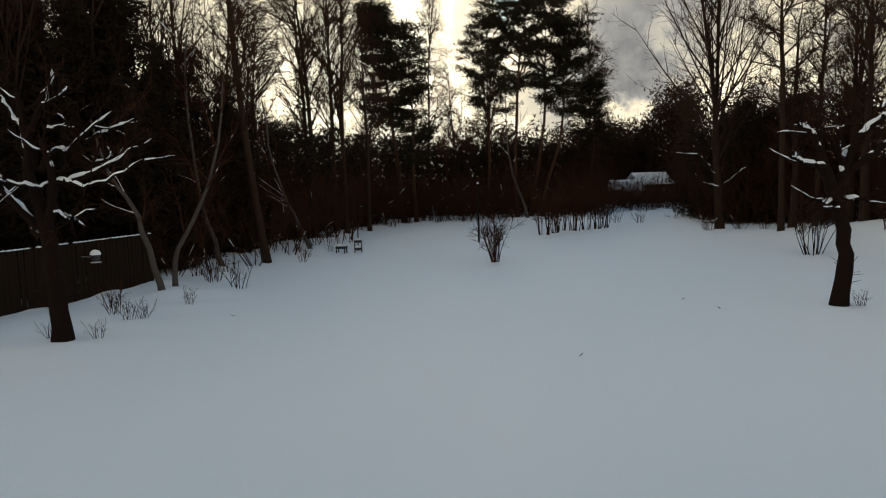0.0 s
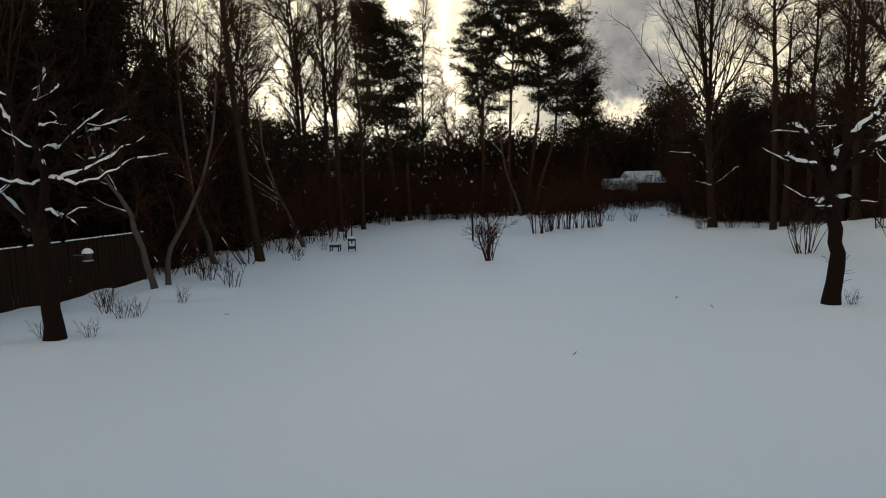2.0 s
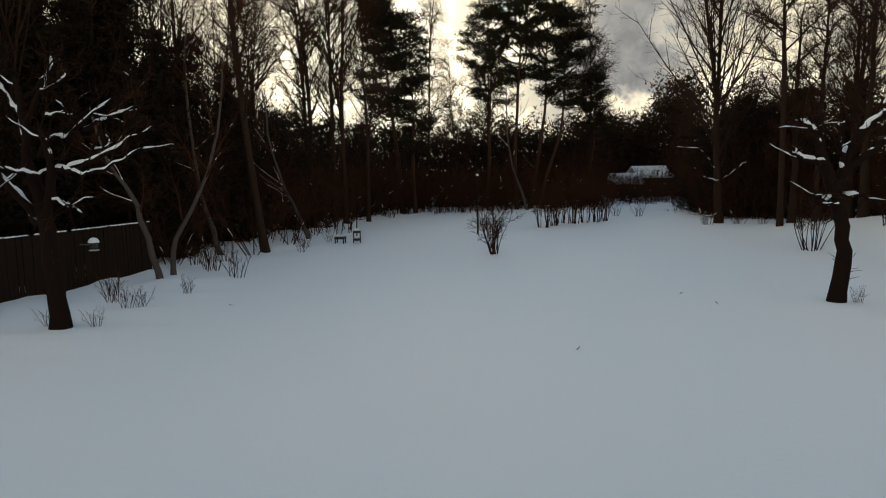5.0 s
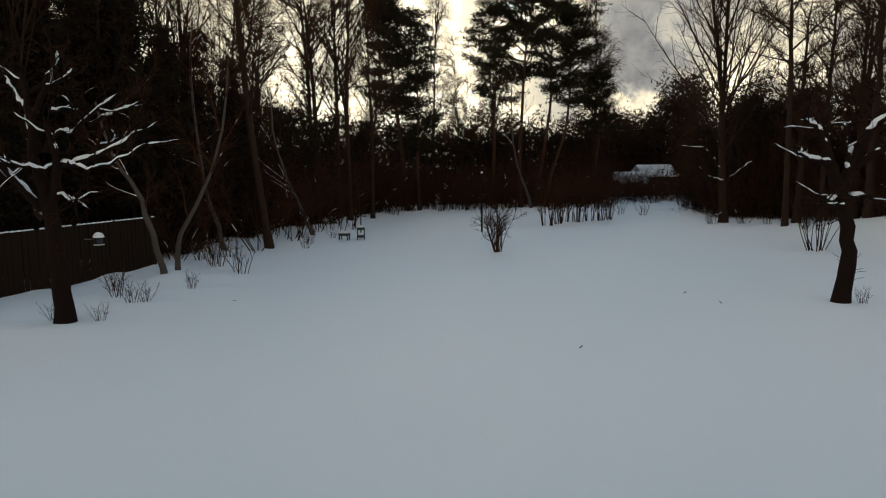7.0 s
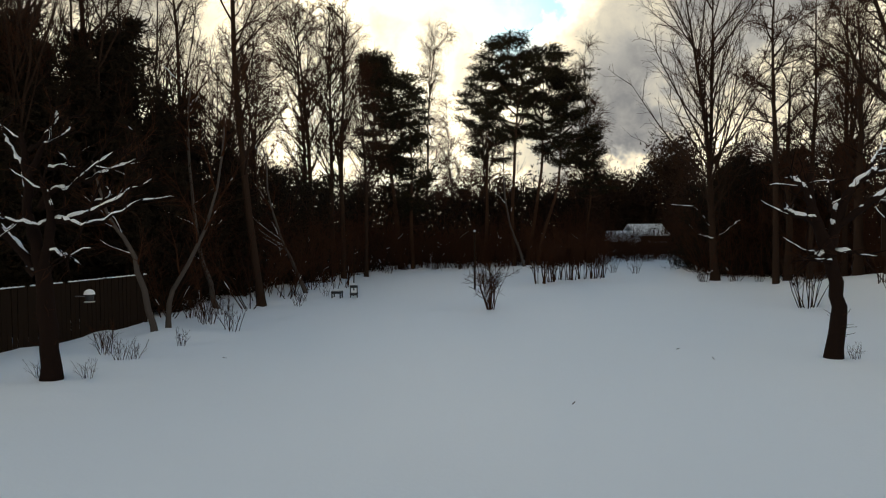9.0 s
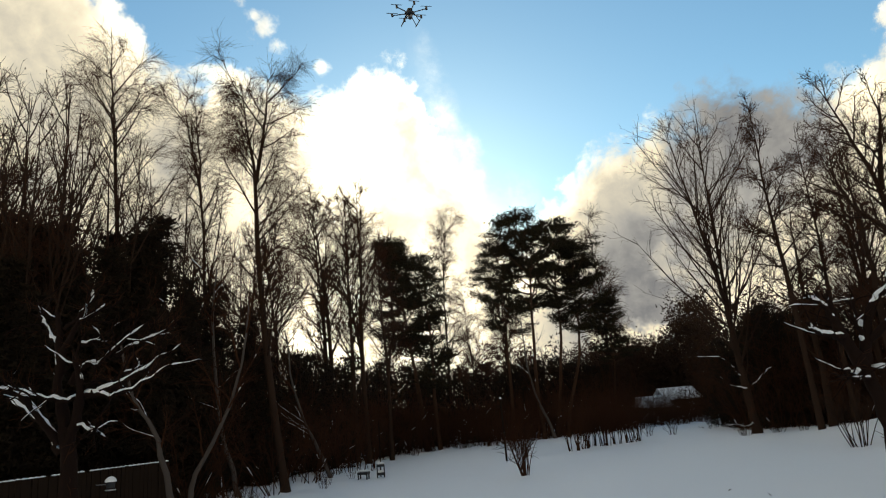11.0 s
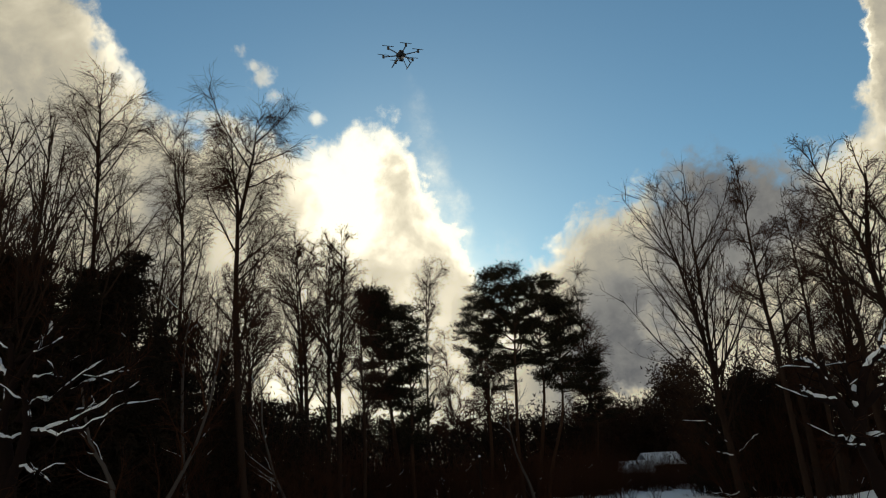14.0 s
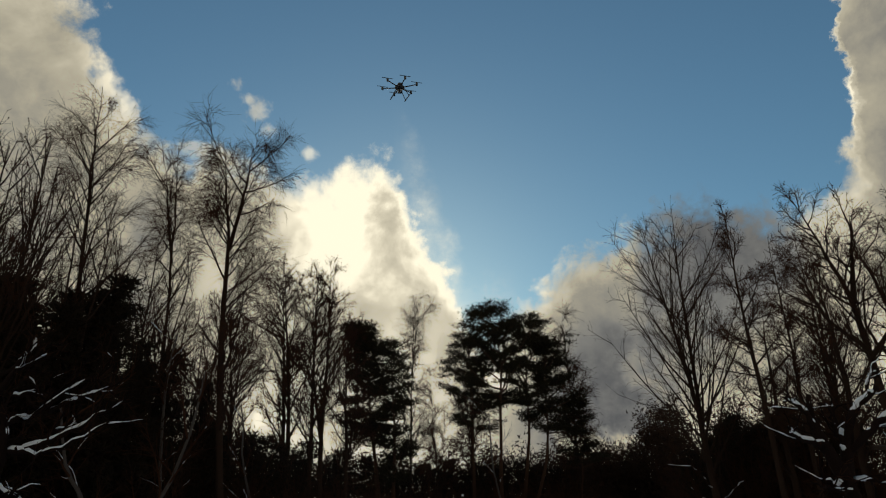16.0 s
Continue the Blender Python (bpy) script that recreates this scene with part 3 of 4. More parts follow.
side_limbs = [
    (0.04, (0.5, -0.3, 3.4), (1.1, -0.6, 3.2), (2.4, -0.9, 3.74)),
    (0.08, (-0.3, 0, 2.4), (-0.75, -0.3, 3.2), (-1.0, -0.5, 3.55), (-1.7, -0.8, 3.62)),
    (0.08, (-0.25, 0, 2.2), (-0.85, 0.3, 2.9), (-1.3, 0.6, 3.1), (-2.0, 0.8, 3.5)),
    (0.055, (0.1, -0.1, 3.25), (-0.2, -0.4, 3.28), (-0.9, -0.8, 3.55)),
    (0.05, (-0.5, 0.2, 4.4), (-1.0, 0.4, 4.9), (-1.2, 0.4, 5.5)),
    (0.045, (-0.47, 0.2, 4.8), (-0.1, 0.5, 5.3), (0.05, 0.5, 5.75)),
    (0.035, (0.1, -0.1, 2.75), (0.5, -0.2, 2.62), (0.7, -0.3, 2.55))]
left_apple = apple_tree(11, [(0, 0, -0.1), (-0.02, 0, 1.1), (-0.12, 0, 2.25), (-0.18, 0, 2.75)], low_limbs + side_limbs)
put(left_apple, -8.15, 13.7)
tagged(left_apple, "gnarled old apple tree with snow along its limbs", "tree", "apple trees on the lawn")

low_limbs = [
    (0.15, (-0.15, 0, 2.55), (-0.5, 0, 3.3), (-0.6, 0, 3.6), (-0.52, 0.05, 4.35)),
    (0.075, (-0.56, 0, 3.55), (-0.8, -0.1, 4.0), (-1.22, -0.2, 4.28)),
    (0.075, (-0.4, 0, 3.2), (-0.8, -0.2, 3.3), (-1.25, -0.4, 3.38), (-1.48, -0.5, 3.6)),
    (0.13, (-0.1, 0, 2.6), (0.05, 0.05, 3.1), (0.35, 0.1, 3.85), (0.55, 0.1, 4.1), (1.2, 0.2, 4.5)),
    (0.06, (0.0, 0, 3.0), (-0.05, 0.1, 3.6), (-0.12, 0.1, 4.1))]
side_limbs = [
    (0.075, (0.1, 0, 3.1), (0.6, -0.3, 3.55), (0.82, -0.4, 3.85), (1.3, -0.5, 4.1), (1.9, -0.6, 4.25)),
    (0.05, (0.35, 0.0, 3.3), (0.95, 0.3, 3.6), (1.5, 0.5, 3.7)),
    (0.05, (-0.1, 0, 2.4), (-0.45, -0.1, 2.45), (-0.8, -0.2, 2.52)),
    (0.045, (-0.12, -0.1, 2.3), (-0.5, -0.3, 2.28), (-0.86, -0.4, 2.42)),
    (0.04, (0.0, 0, 2.5), (0.3, -0.2, 2.5), (0.55, -0.3, 2.42)),
    (0.06, (0.1, 0, 3.1), (0.25, 0.5, 3.7), (0.4, 0.8, 4.3)),
    (0.05, (0.8, 0.1, 4.2), (1.1, 0.3, 4.7), (1.5, 0.4, 5.0))]
right_apple = apple_tree(12, [(0, 0, -0.1), (0.1, 0, 0.7), (0.14, 0, 1.35), (-0.02, 0, 1.95), (-0.17, 0, 2.7)], low_limbs + side_limbs, twigs=6, thick=0.19, snow=1.65)
put(right_apple, 9.12, 15.45)
tagged(right_apple, "crooked old apple tree with snow on its sawn limbs", "tree", "apple trees on the lawn")


# ---- leaning birches by the fence ----
def leaning_birch(seed, pts, r, label, limbs=7):
    rng = np.random.default_rng(seed)
    root = empty("birch_tree")
    raw = [np.array(p, float) for p in pts]
    q = [along(raw, i / 11)[0] + rng.normal(0, 0.02, 3) for i in range(12)]
    rq = [0.8 * r * (1.25 if i == 0 else 1 - 0.065 * i) for i in range(12)]
    tr, li, tw = Tubes(), Tubes(), Tubes()
    tr.add(q, rq, 10)
    lines = [(q[2:], rq[2:])]
    for k in range(limbs):
        p, d = along(q, rng.uniform(0.35, 0.98))
        ln = rng.uniform(0.9, 2.6)
        a = wander(rng, p, off(rng, d, rng.uniform(25, 55), rng.uniform(0, 6.28)), ln, 6, 0.13, 0.05)
        ra = [0.035 * (1 - 0.75 * i / 5) for i in range(6)]
        li.add(a, ra, 5)
        lines.append((a, ra))
        for _ in range(14):
            p2, d2 = along(a, rng.uniform(0.2, 0.98))
            b = wander(rng, p2, off(rng, d2, rng.uniform(20, 60), rng.uniform(0, 6.28)), rng.uniform(0.4, 1.2), 4, 0.18, 0.0)
            tw.add(b, [0.009, 0.008, 0.006, 0.004], 3)
    tr.build("trunk", M_BIRCH, root, "blotched grey-white bark")
    stuff(li.build("branchwork", M_TWIG, root))
    stuff(tw.build("crown", M_TWIG, root))
    snow_caps(rng, lines, root, 1.0, 0.65)
    return tagged(root, label, "tree", "birches beside the fence")


put(leaning_birch(21, [(0, 0, -0.1), (-0.2, 0, 0.95), (-0.55, 0.1, 2.1), (-0.8, 0.1, 2.8), (-1.4, 0.2, 3.45), (-1.9, 0.3, 5.2)], 0.13,
                  "grey birch leaning over beside the fence"), -8.43, 19.35)
put(leaning_birch(22, [(0, 0, -0.1), (-0.05, 0, 0.8), (0.2, 0.1, 1.5), (0.75, 0.2, 2.4), (1.2, 0.3, 3.4), (1.5, 0.3, 4.6), (1.7, 0.4, 6.5)], 0.11,
                  "forked birch bending out from the fence"), -8.45, 20.4)
put(leaning_birch(23, [(0, 0, -0.1), (-0.3, 0, 1.1), (-0.65, 0.1, 2.0), (-0.9, 0.2, 3.6), (-1.1, 0.2, 6.5), (-1.0, 0.3, 9.0)], 0.14,
                  "slender birch with dark blotches near the fence", 12), -8.83, 25.9)
put(leaning_birch(24, [(0, 0, -0.1), (-0.5, 0, 1.2), (-1.1, 0.1, 2.4), (-1.7, 0.2, 4.2), (-2.0, 0.2, 7.0)], 0.12,
                  "birch leaning back into the wood", 10), -6.5, 31.5)
put(leaning_birch(25, [(0, 0, -0.1), (-0.5, 0, 1.4), (-1.1, 0.1, 3.0), (-1.5, 0.2, 5.2), (-1.6, 0.2, 9.0)], 0.15,
                  "pale birch leaning at the wood's edge", 12), 6.1, 49.5)

# ---- tall birches ----
weep = dict(angle=(28, 46), lift=0.045, wobble=0.055, hang=0.13, bark=M_BARK, twig_r=0.0075, twig_len=0.8, tip_len=0.6)
birch_a = grown_tree(31, "birch_tree", [(0.17, (0, 0, -0.1), (0.1, 0, 6), (0.05, 0, 12), (-0.4, 0, 18), (-0.7, 0, 23.4))], 40,
                     [(0.2, 4.2), (0.5, 4.6), (0.75, 3.3), (0.92, 1.5), (1, 0.5)], (0.3, 0.98), sub=8, twigs=6, tips=3, **weep)
tagged(put(birch_a, -16.0, 30.0), "tall bare birch with fine hanging twigs", "tree", "tall birches in the wood")
birch_b = grown_tree(32, "birch_tree", [(0.14, (0, 0, -0.1), (-0.3, 0, 6), (-0.45, 0, 11), (-0.7, 0, 17), (-1.1, 0, 22.3)), (0.07, (-0.6, 0, 15), (-1.3, 0.2, 18.5), (-1.9, 0.2, 21.6))], 32,
                     [(0.2, 3.2), (0.5, 3.2), (0.8, 1.9), (1, 0.5)], (0.28, 0.98), sub=7, twigs=6, tips=3, **weep)
tagged(put(birch_b, -12.9, 34.0), "narrow tall birch with a thin crown", "tree", "tall birches in the wood")
birch_c = grown_tree(33, "birch_tree", [(0.17, (0, 0, -0.1), (-0.4, 0, 3), (-0.66, 0, 5.6), (-1.0, 0, 10.2), (-0.95, 0, 13.2), (-1.3, -0.1, 15.5), (-1.5, -0.1, 17.6)),
                     (0.09, (-0.95, 0, 12.9), (-0.65, 0.2, 15), (-0.5, 0.3, 16.6), (-0.45, 0.3, 18.0))], 38,
                     [(0.2, 3.6), (0.45, 3.8), (0.65, 2.6), (0.85, 1.3), (1, 0.4)], (0.3, 0.99), angle=(34, 56), lift=0.05, wobble=0.055, hang=0.2,
                     bark=M_BARK, twig_r=0.007, twig_len=0.75, tip_len=0.65, sub=8, twigs=7, tips=3)
tagged(put(birch_c, -7.4, 27.0), "tall weeping birch with a dark straight trunk", "tree", "tall birches in the wood")
tagged(again(birch_b, -1.6, 58.0, 0, 140, 0.91), "distant pale birch behind the pines", "tree", "tall birches in the wood")
tagged(again(birch_a, 29.5, 31.0, 0.5, 60, 1.03), "tall bare birch behind the spruce", "tree", "tall birches in the wood")
young = grown_tree(34, "birch_tree", [(0.1, (0, 0, -0.1), (0.1, 0, 4), (-0.1, 0, 8), (-0.4, 0, 13.4)), (0.06, (0.05, 0, 3.5), (0.5, 0, 6), (0.8, 0.1, 10))], 22,
                   [(0.2, 2.0), (0.6, 2.0), (1, 0.4)], (0.3, 0.98), sub=6, twigs=6, tips=2, **{**weep, "twig_r": 0.011})
tagged(put(young, 0.7, 56.0), "slender young birch in the gap between pines", "tree", "young birches")
tagged(again(young, 12.0, 56.0, 0, 70, 1.35), "slender birch at the end of the pines", "tree", "young birches")
tagged(again(young, 3.6, 56.0, 0, 250, 1.3), "slender birch behind the pines", "tree", "young birches")
tagged(again(young, -19.5, 27.0, 0, 20, 1.4), "slender birch over the fence", "tree", "young birches")

# ---- bare trees with close crowns at the middle left ----
close = dict(angle=(34, 58), lift=0.055, wobble=0.1, limb_r=0.045, twig_r=0.0105, twig_len=0.5, tip_len=0.34, sub=8, twigs=5, tips=2, cones=0.05)
oak_a = grown_tree(41, "bare_tree", [(0.16, (0, 0, -0.1), (0.05, 0, 7), (-0.3, 0, 12), (-0.9, 0, 17.4))], 40, [(0.2, 2.6), (0.5, 3.4), (0.8, 2.5), (1, 0.5)], (0.26, 0.98), **close)
tagged(put(oak_a, -8.0, 40.0), "dense bare tree in the wood", "tree", "bare trees in the wood")
oak_b = grown_tree(42, "bare_tree", [(0.17, (0, 0, -0.1), (-0.1, 0, 7), (0.15, 0, 12), (0.1, 0, 17.4)), (0.1, (-0.05, 0, 6), (-0.7, 0.2, 10), (-1.0, 0.2, 16.4))], 32,
                   [(0.2, 2.6), (0.5, 3.4), (0.8, 2.5), (1, 0.5)], (0.26, 0.98), **close)
tagged(put(oak_b, -6.1, 40.6), "dense bare tree in the wood", "tree", "bare trees in the wood")
tagged(again(oak_a, -7.0, 42.0, 0, 100, 0.97), "dense bare tree in the wood", "tree", "bare trees in the wood")
tagged(again(oak_b, -4.9, 42.0, 0, 220, 0.8), "dense bare tree in the wood", "tree", "bare trees in the wood")
tagged(again(oak_a, -8.9, 43.0, 0, 60, 1.0), "dense bare tree in the wood", "tree", "bare trees in the wood")
tagged(again(oak_a, -12.0, 42.0, 0, 220, 0.8), "dense bare tree in the wood", "tree", "bare trees in the wood")
for x, y, a, s in ((-9.4, 33.6, 20, 0.72), (-11.6, 36.0, 160, 0.8)):
    again(oak_a, x, y, 0, a, s)
shoot = grown_tree(43, "bare_tree", [(0.11, (0, 0, -0.1), (0.2, 0, 6), (0.3, 0, 13.5)), (0.09, (0.15, 0, -0.1), (0.9, 0.2, 5), (1.9, 0.4, 12.4)), (0.09, (-0.15, 0, -0.1), (-0.8, -0.2, 5), (-1.2, -0.3, 13.0)),
                   (0.08, (0, 0.15, -0.1), (0.3, 0.8, 5), (0.6, 1.3, 11.6))], 13, [(0.1, 3.6), (0.5, 4.2), (0.8, 2.6), (1, 1.0)], (0.2, 0.97),
                   angle=(18, 34), lift=0.075, wobble=0.05, sub=4, twigs=4, tips=1, twig_r=0.0085, twig_len=0.6, tip_len=0.25, limb_r=0.03, cones=0.08)
for x, y, a, s in ((-14.8, 21.5, 0, 1.08), (-16.6, 23.5, 70, 1.2), (-13.6, 25.0, 150, 1.1), (-18.2, 27.0, 200, 1.35), (-12.6, 29.0, 30, 1.1), (-15.4, 24.5, 110, 1.25), (-19.2, 24.0, 300, 1.2), (-11.6, 27.6, 20, 0.85), (-10.4, 30.6, 80, 0.8), (-17.4, 20.6, 45, 0.95)):
    if (x, y) == (-14.8, 21.5):
        tagged(put(shoot, x, y, 0, a, s), "many-stemmed bare tree with upright shoots", "tree", "upright bare trees by the fence")
    else:
        again(shoot, x, y, 0, a, s)

# ---- pines ----
pine_a = pine(51, 15.6, 0.19, 38, (-1.7, 0), 0.42, 0.15, 210, 0.04)
tagged(put(pine_a, -3.2, 49.5), "dark pine with a dense ragged crown", "tree", "pines at the end of the lawn")
pine_b = pine(52, 13.6, 0.16, 32, (-0.3, 0), 0.3, 0.14, 120, 0.05)
tagged(put(pine_b, -2.2, 48.2), "leaning pine with a dense ragged crown", "tree", "pines at the end of the lawn")
pine_c = pine(53, 17.4, 0.17, 28, (-0.5, 0), 0.54, 0.19, 175, 0.06)
tagged(put(pine_c, 5.5, 52.0), "tall pine with flat needle clouds", "tree", "pines at the end of the lawn")
pine_d = pine(54, 16.6, 0.16, 26, (1.3, 0), 0.53, 0.2, 175, 0.06, 0.1)
tagged(put(pine_d, 6.6, 53.0), "crooked pine with flat needle clouds", "tree", "pines at the end of the lawn")
pine_e = pine(55, 15.2, 0.15, 24, (2.2, 0), 0.52, 0.18, 175, 0.06, 0.2)
tagged(put(pine_e, 7.3, 52.0), "pine leaning outward over the edge of the group", "tree", "pines at the end of the lawn")
tagged(again(pine_c, 3.2, 53.5, 0, 130, 0.88), "tall pine with flat needle clouds", "tree", "pines at the end of the lawn")
tagged(again(pine_d, 11.2, 54.5, 0, 20, 0.62), "small pine beside the group", "tree", "pines at the end of the lawn")

# ---- bare trees at the right ----
fan = grown_tree(61, "bare_tree", [(0.22, (0, 0, -0.1), (-0.3, 0, 4), (-0.35, 0, 7.3), (-1.1, 0, 12), (-2.0, 0, 17.9)), (0.12, (-0.3, 0, 6.2), (-0.1, 0.4, 10), (0.0, 0.6, 14), (0.1, 0.8, 18.2))], 40,
                 [(0.1, 5.6), (0.3, 7.0), (0.55, 6.0), (0.8, 3.4), (1, 1.2)], (0.2, 0.98), angle=(30, 52), lift=0.06, sub=7, twigs=4, tips=1, wobble=0.03, limb_r=0.05,
                 twig_r=0.0085, sub_len=0.45, twig_len=0.9, tip_len=0.45)
tagged(put(fan, 15.2, 37.2), "bare tree with long straight rising limbs", "tree", "bare trees beyond the lawn")
rng = np.random.default_rng(66)
for raw in (((-0.1, -0.1, 2.4), (-1.0, -0.4, 2.5), (-1.8, -0.6, 3.2)), ((-0.1, 0, 2.7), (-0.7, -0.2, 3.4), (-1.1, -0.4, 4.1), (-2.9, -0.8, 4.25)),
            ((0.1, -0.1, 2.4), (0.8, -0.4, 3.05), (1.4, -0.7, 3.7)), ((0.05, 0, 3.2), (0.2, -0.2, 4.2), (0.3, -0.3, 5.2)), ((-0.05, -0.1, 0.5), (-0.9, -0.7, 0.45), (-2.0, -1.0, 0.7))):
    q = [along([np.array(p, float) for p in raw], i / 8)[0] + rng.normal(0, 0.05, 3) for i in range(9)]
    one = Tubes()
    one.add(q, [0.05 - 0.0045 * i for i in range(9)], 6)
    limb = one.build("limb", M_BARK, fan, "low limb carrying snow")
    snow_caps(rng, [(q, [0.05 - 0.0045 * i for i in range(9)])], limb, 0.9, 1.0)
alder = grown_tree(62, "alder_tree", [(0.15, (0, 0, -0.1), (-0.1, 0, 7.6), (-0.25, 0, 11), (-0.2, 0, 17.3))], 34, [(0.2, 2.4), (0.5, 2.6), (0.8, 1.7), (1, 0.4)], (0.22, 0.98),
                   angle=(42, 68), lift=0.06, wobble=0.1, sub=8, twigs=6, tips=2, twig_r=0.0095, twig_len=0.5, tip_len=0.28, cones=0.22)
tagged(put(alder, 16.3, 32.6), "alder hung with small dark cones", "tree", "alders at the edge")
tagged(again(alder, 18.4, 33.4, 0, 120, 0.9), "alder hung with small dark cones", "tree", "alders at the edge")
tagged(again(alder, 20.8, 34.5, 0, 240, 0.95), "alder hung with small dark cones", "tree", "alders at the edge")
wide = grown_tree(63, "bare_tree", [(0.2, (0, 0, -0.2), (0.1, 0, 4), (0, 0, 7), (-0.2, 0, 9.4), (-1.0, -0.2, 11.2), (-1.9, -0.3, 13.6)), (0.13, (-0.1, 0, 8.8), (0.3, 0, 10.6), (1.0, 0.2, 13.2)),
                  (0.12, (0, 0, 6.8), (-1.3, 0.3, 8.2), (-2.0, 0.4, 10.8)), (0.12, (0, 0, 6.4), (1.4, -0.2, 8.0), (2.3, -0.3, 10.5))], 26,
                  [(0.2, 2.8), (0.5, 2.8), (1, 1.0)], (0.3, 0.98), angle=(34, 62), lift=0.07, wobble=0.12, sub=6, twigs=5, tips=2, twig_r=0.009, twig_len=0.5, tip_len=0.28, cones=0.15)
tagged(put(wide, 18.3, 27.2, 1.2), "wide bare tree with a twisted crown", "tree", "bare trees beyond the lawn")
tagged(again(wide, 22.5, 31.0, 1.0, 100, 1.05), "wide bare tree with a twisted crown", "tree", "bare trees beyond the lawn")
tagged(again(fan, 24.0, 40.0, 0, 200, 0.85), "bare tree with long straight rising limbs", "tree", "bare trees beyond the lawn")
trunk_r = grown_tree(64, "bare_tree", [(0.22, (0, 0, -0.1), (0.1, 0, 3), (-0.1, 0, 7), (0.2, 0, 12.4))], 22, [(0.2, 2.4), (0.6, 2.6), (1, 0.7)], (0.25, 0.99), angle=(36, 60),
                     lift=0.06, wobble=0.09, sub=6, twigs=4, tips=1, twig_r=0.009)
tagged(put(trunk_r, 18.4, 35.6), "dark-trunked bare tree at the lawn's edge", "tree", "bare trees beyond the lawn")
tagged(again(trunk_r, 18.6, 29.8, 0.9, 90, 1.0), "dark-trunked bare tree at the lawn's edge", "tree", "bare trees beyond the lawn")
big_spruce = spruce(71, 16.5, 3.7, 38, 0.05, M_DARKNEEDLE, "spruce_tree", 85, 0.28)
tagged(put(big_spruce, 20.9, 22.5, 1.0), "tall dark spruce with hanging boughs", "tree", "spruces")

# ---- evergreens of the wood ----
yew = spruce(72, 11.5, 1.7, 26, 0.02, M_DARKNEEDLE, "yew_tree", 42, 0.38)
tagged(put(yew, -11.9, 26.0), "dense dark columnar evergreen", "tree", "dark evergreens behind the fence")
for x, y, s, a in ((-14.6, 24.0, 0.85, 40), (-13.2, 22.6, 0.72, 90), (-10.8, 28.5, 0.78, 140), (-16.8, 22.0, 0.8, 200), (-12.8, 19.6, 0.62, 20), (-15.9, 26.5, 0.92, 10), (-18.4, 25.0, 0.95, 60), (-19.6, 21.6, 0.9, 80), (-14.4, 20.6, 0.75, 0),
                   (-10.2, 31.0, 0.72, 190), (-12.4, 30.5, 0.78, 33), (-17.5, 29.5, 0.95, 15), (-13.6, 17.8, 0.7, 15), (-15.5, 18.6, 0.8, 77), (-13.2, 24.2, 0.85, 120), (-11.3, 23.6, 0.62, 222),
                   (-10.6, 25.4, 0.75, 5), (-13.2, 27.2, 0.97, 50), (-14.9, 27.8, 1.0, 95), (-17.0, 26.0, 1.0, 155), (-19.8, 27.0, 1.05, 210), (-16.0, 24.0, 0.95, 260), (-18.6, 30.5, 1.15, 20), (-21.0, 30.0, 1.2, 130), (-15.4, 31.5, 1.1, 75), (-22.5, 26.0, 1.15, 300)):
    again(yew, x, y, 0, a, s)
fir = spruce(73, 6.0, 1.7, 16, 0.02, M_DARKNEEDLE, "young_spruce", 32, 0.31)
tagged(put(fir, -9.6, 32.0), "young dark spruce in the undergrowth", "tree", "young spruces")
rng = np.random.default_rng(7)
FIRS_LEFT = ((-11.2, 34.5, 1.15), (-8.9, 36.0, 1.05), (-10.0, 38.5, 1.15), (-7.6, 38.0, 1.0), (-7.4, 44.0, 1.15), (-5.8, 46.5, 1.1), (-9.6, 43.0, 1.2), (-4.6, 52.0, 1.1), (-3.0, 55.0, 1.05), (-0.6, 57.5, 1.05), (1.0, 56.0, 0.95), (1.8, 58.5, 1.1), (4.2, 57.0, 1.05), (6.0, 58.0, 1.1), (7.6, 57.5, 1.1),
             (-6.8, 49.0, 1.0), (-2.0, 58.0, 1.0), (0.2, 59.5, 1.0), (2.9, 57.2, 0.95), (5.2, 59.6, 1.05), (8.8, 58.6, 1.0), (10.6, 57.6, 0.95), (-4.2, 57.0, 1.1), (-8.4, 47.0, 1.1))
FIRS_RIGHT = ((9.8, 60.0, 1.05), (12.2, 60.0, 0.95), (-12.6, 40.0, 1.3), (17.6, 46.5, 1.0), (19.4, 47.0, 1.15), (16.9, 44.0, 0.85), (21.0, 44.5, 1.2), (19.6, 41.0, 1.0), (24.4, 50.0, 1.35), (20.5, 51.0, 1.0), (22.0, 48.0, 1.2), (23.5, 43.0, 1.2), (-14.0, 37.0, 1.3), (25.5, 36.0, 1.3), (-17.0, 32.0, 1.35))
for x, y, s in FIRS_LEFT + FIRS_RIGHT:
    again(fir, x, y, 0, rng.uniform(0, 360), s)

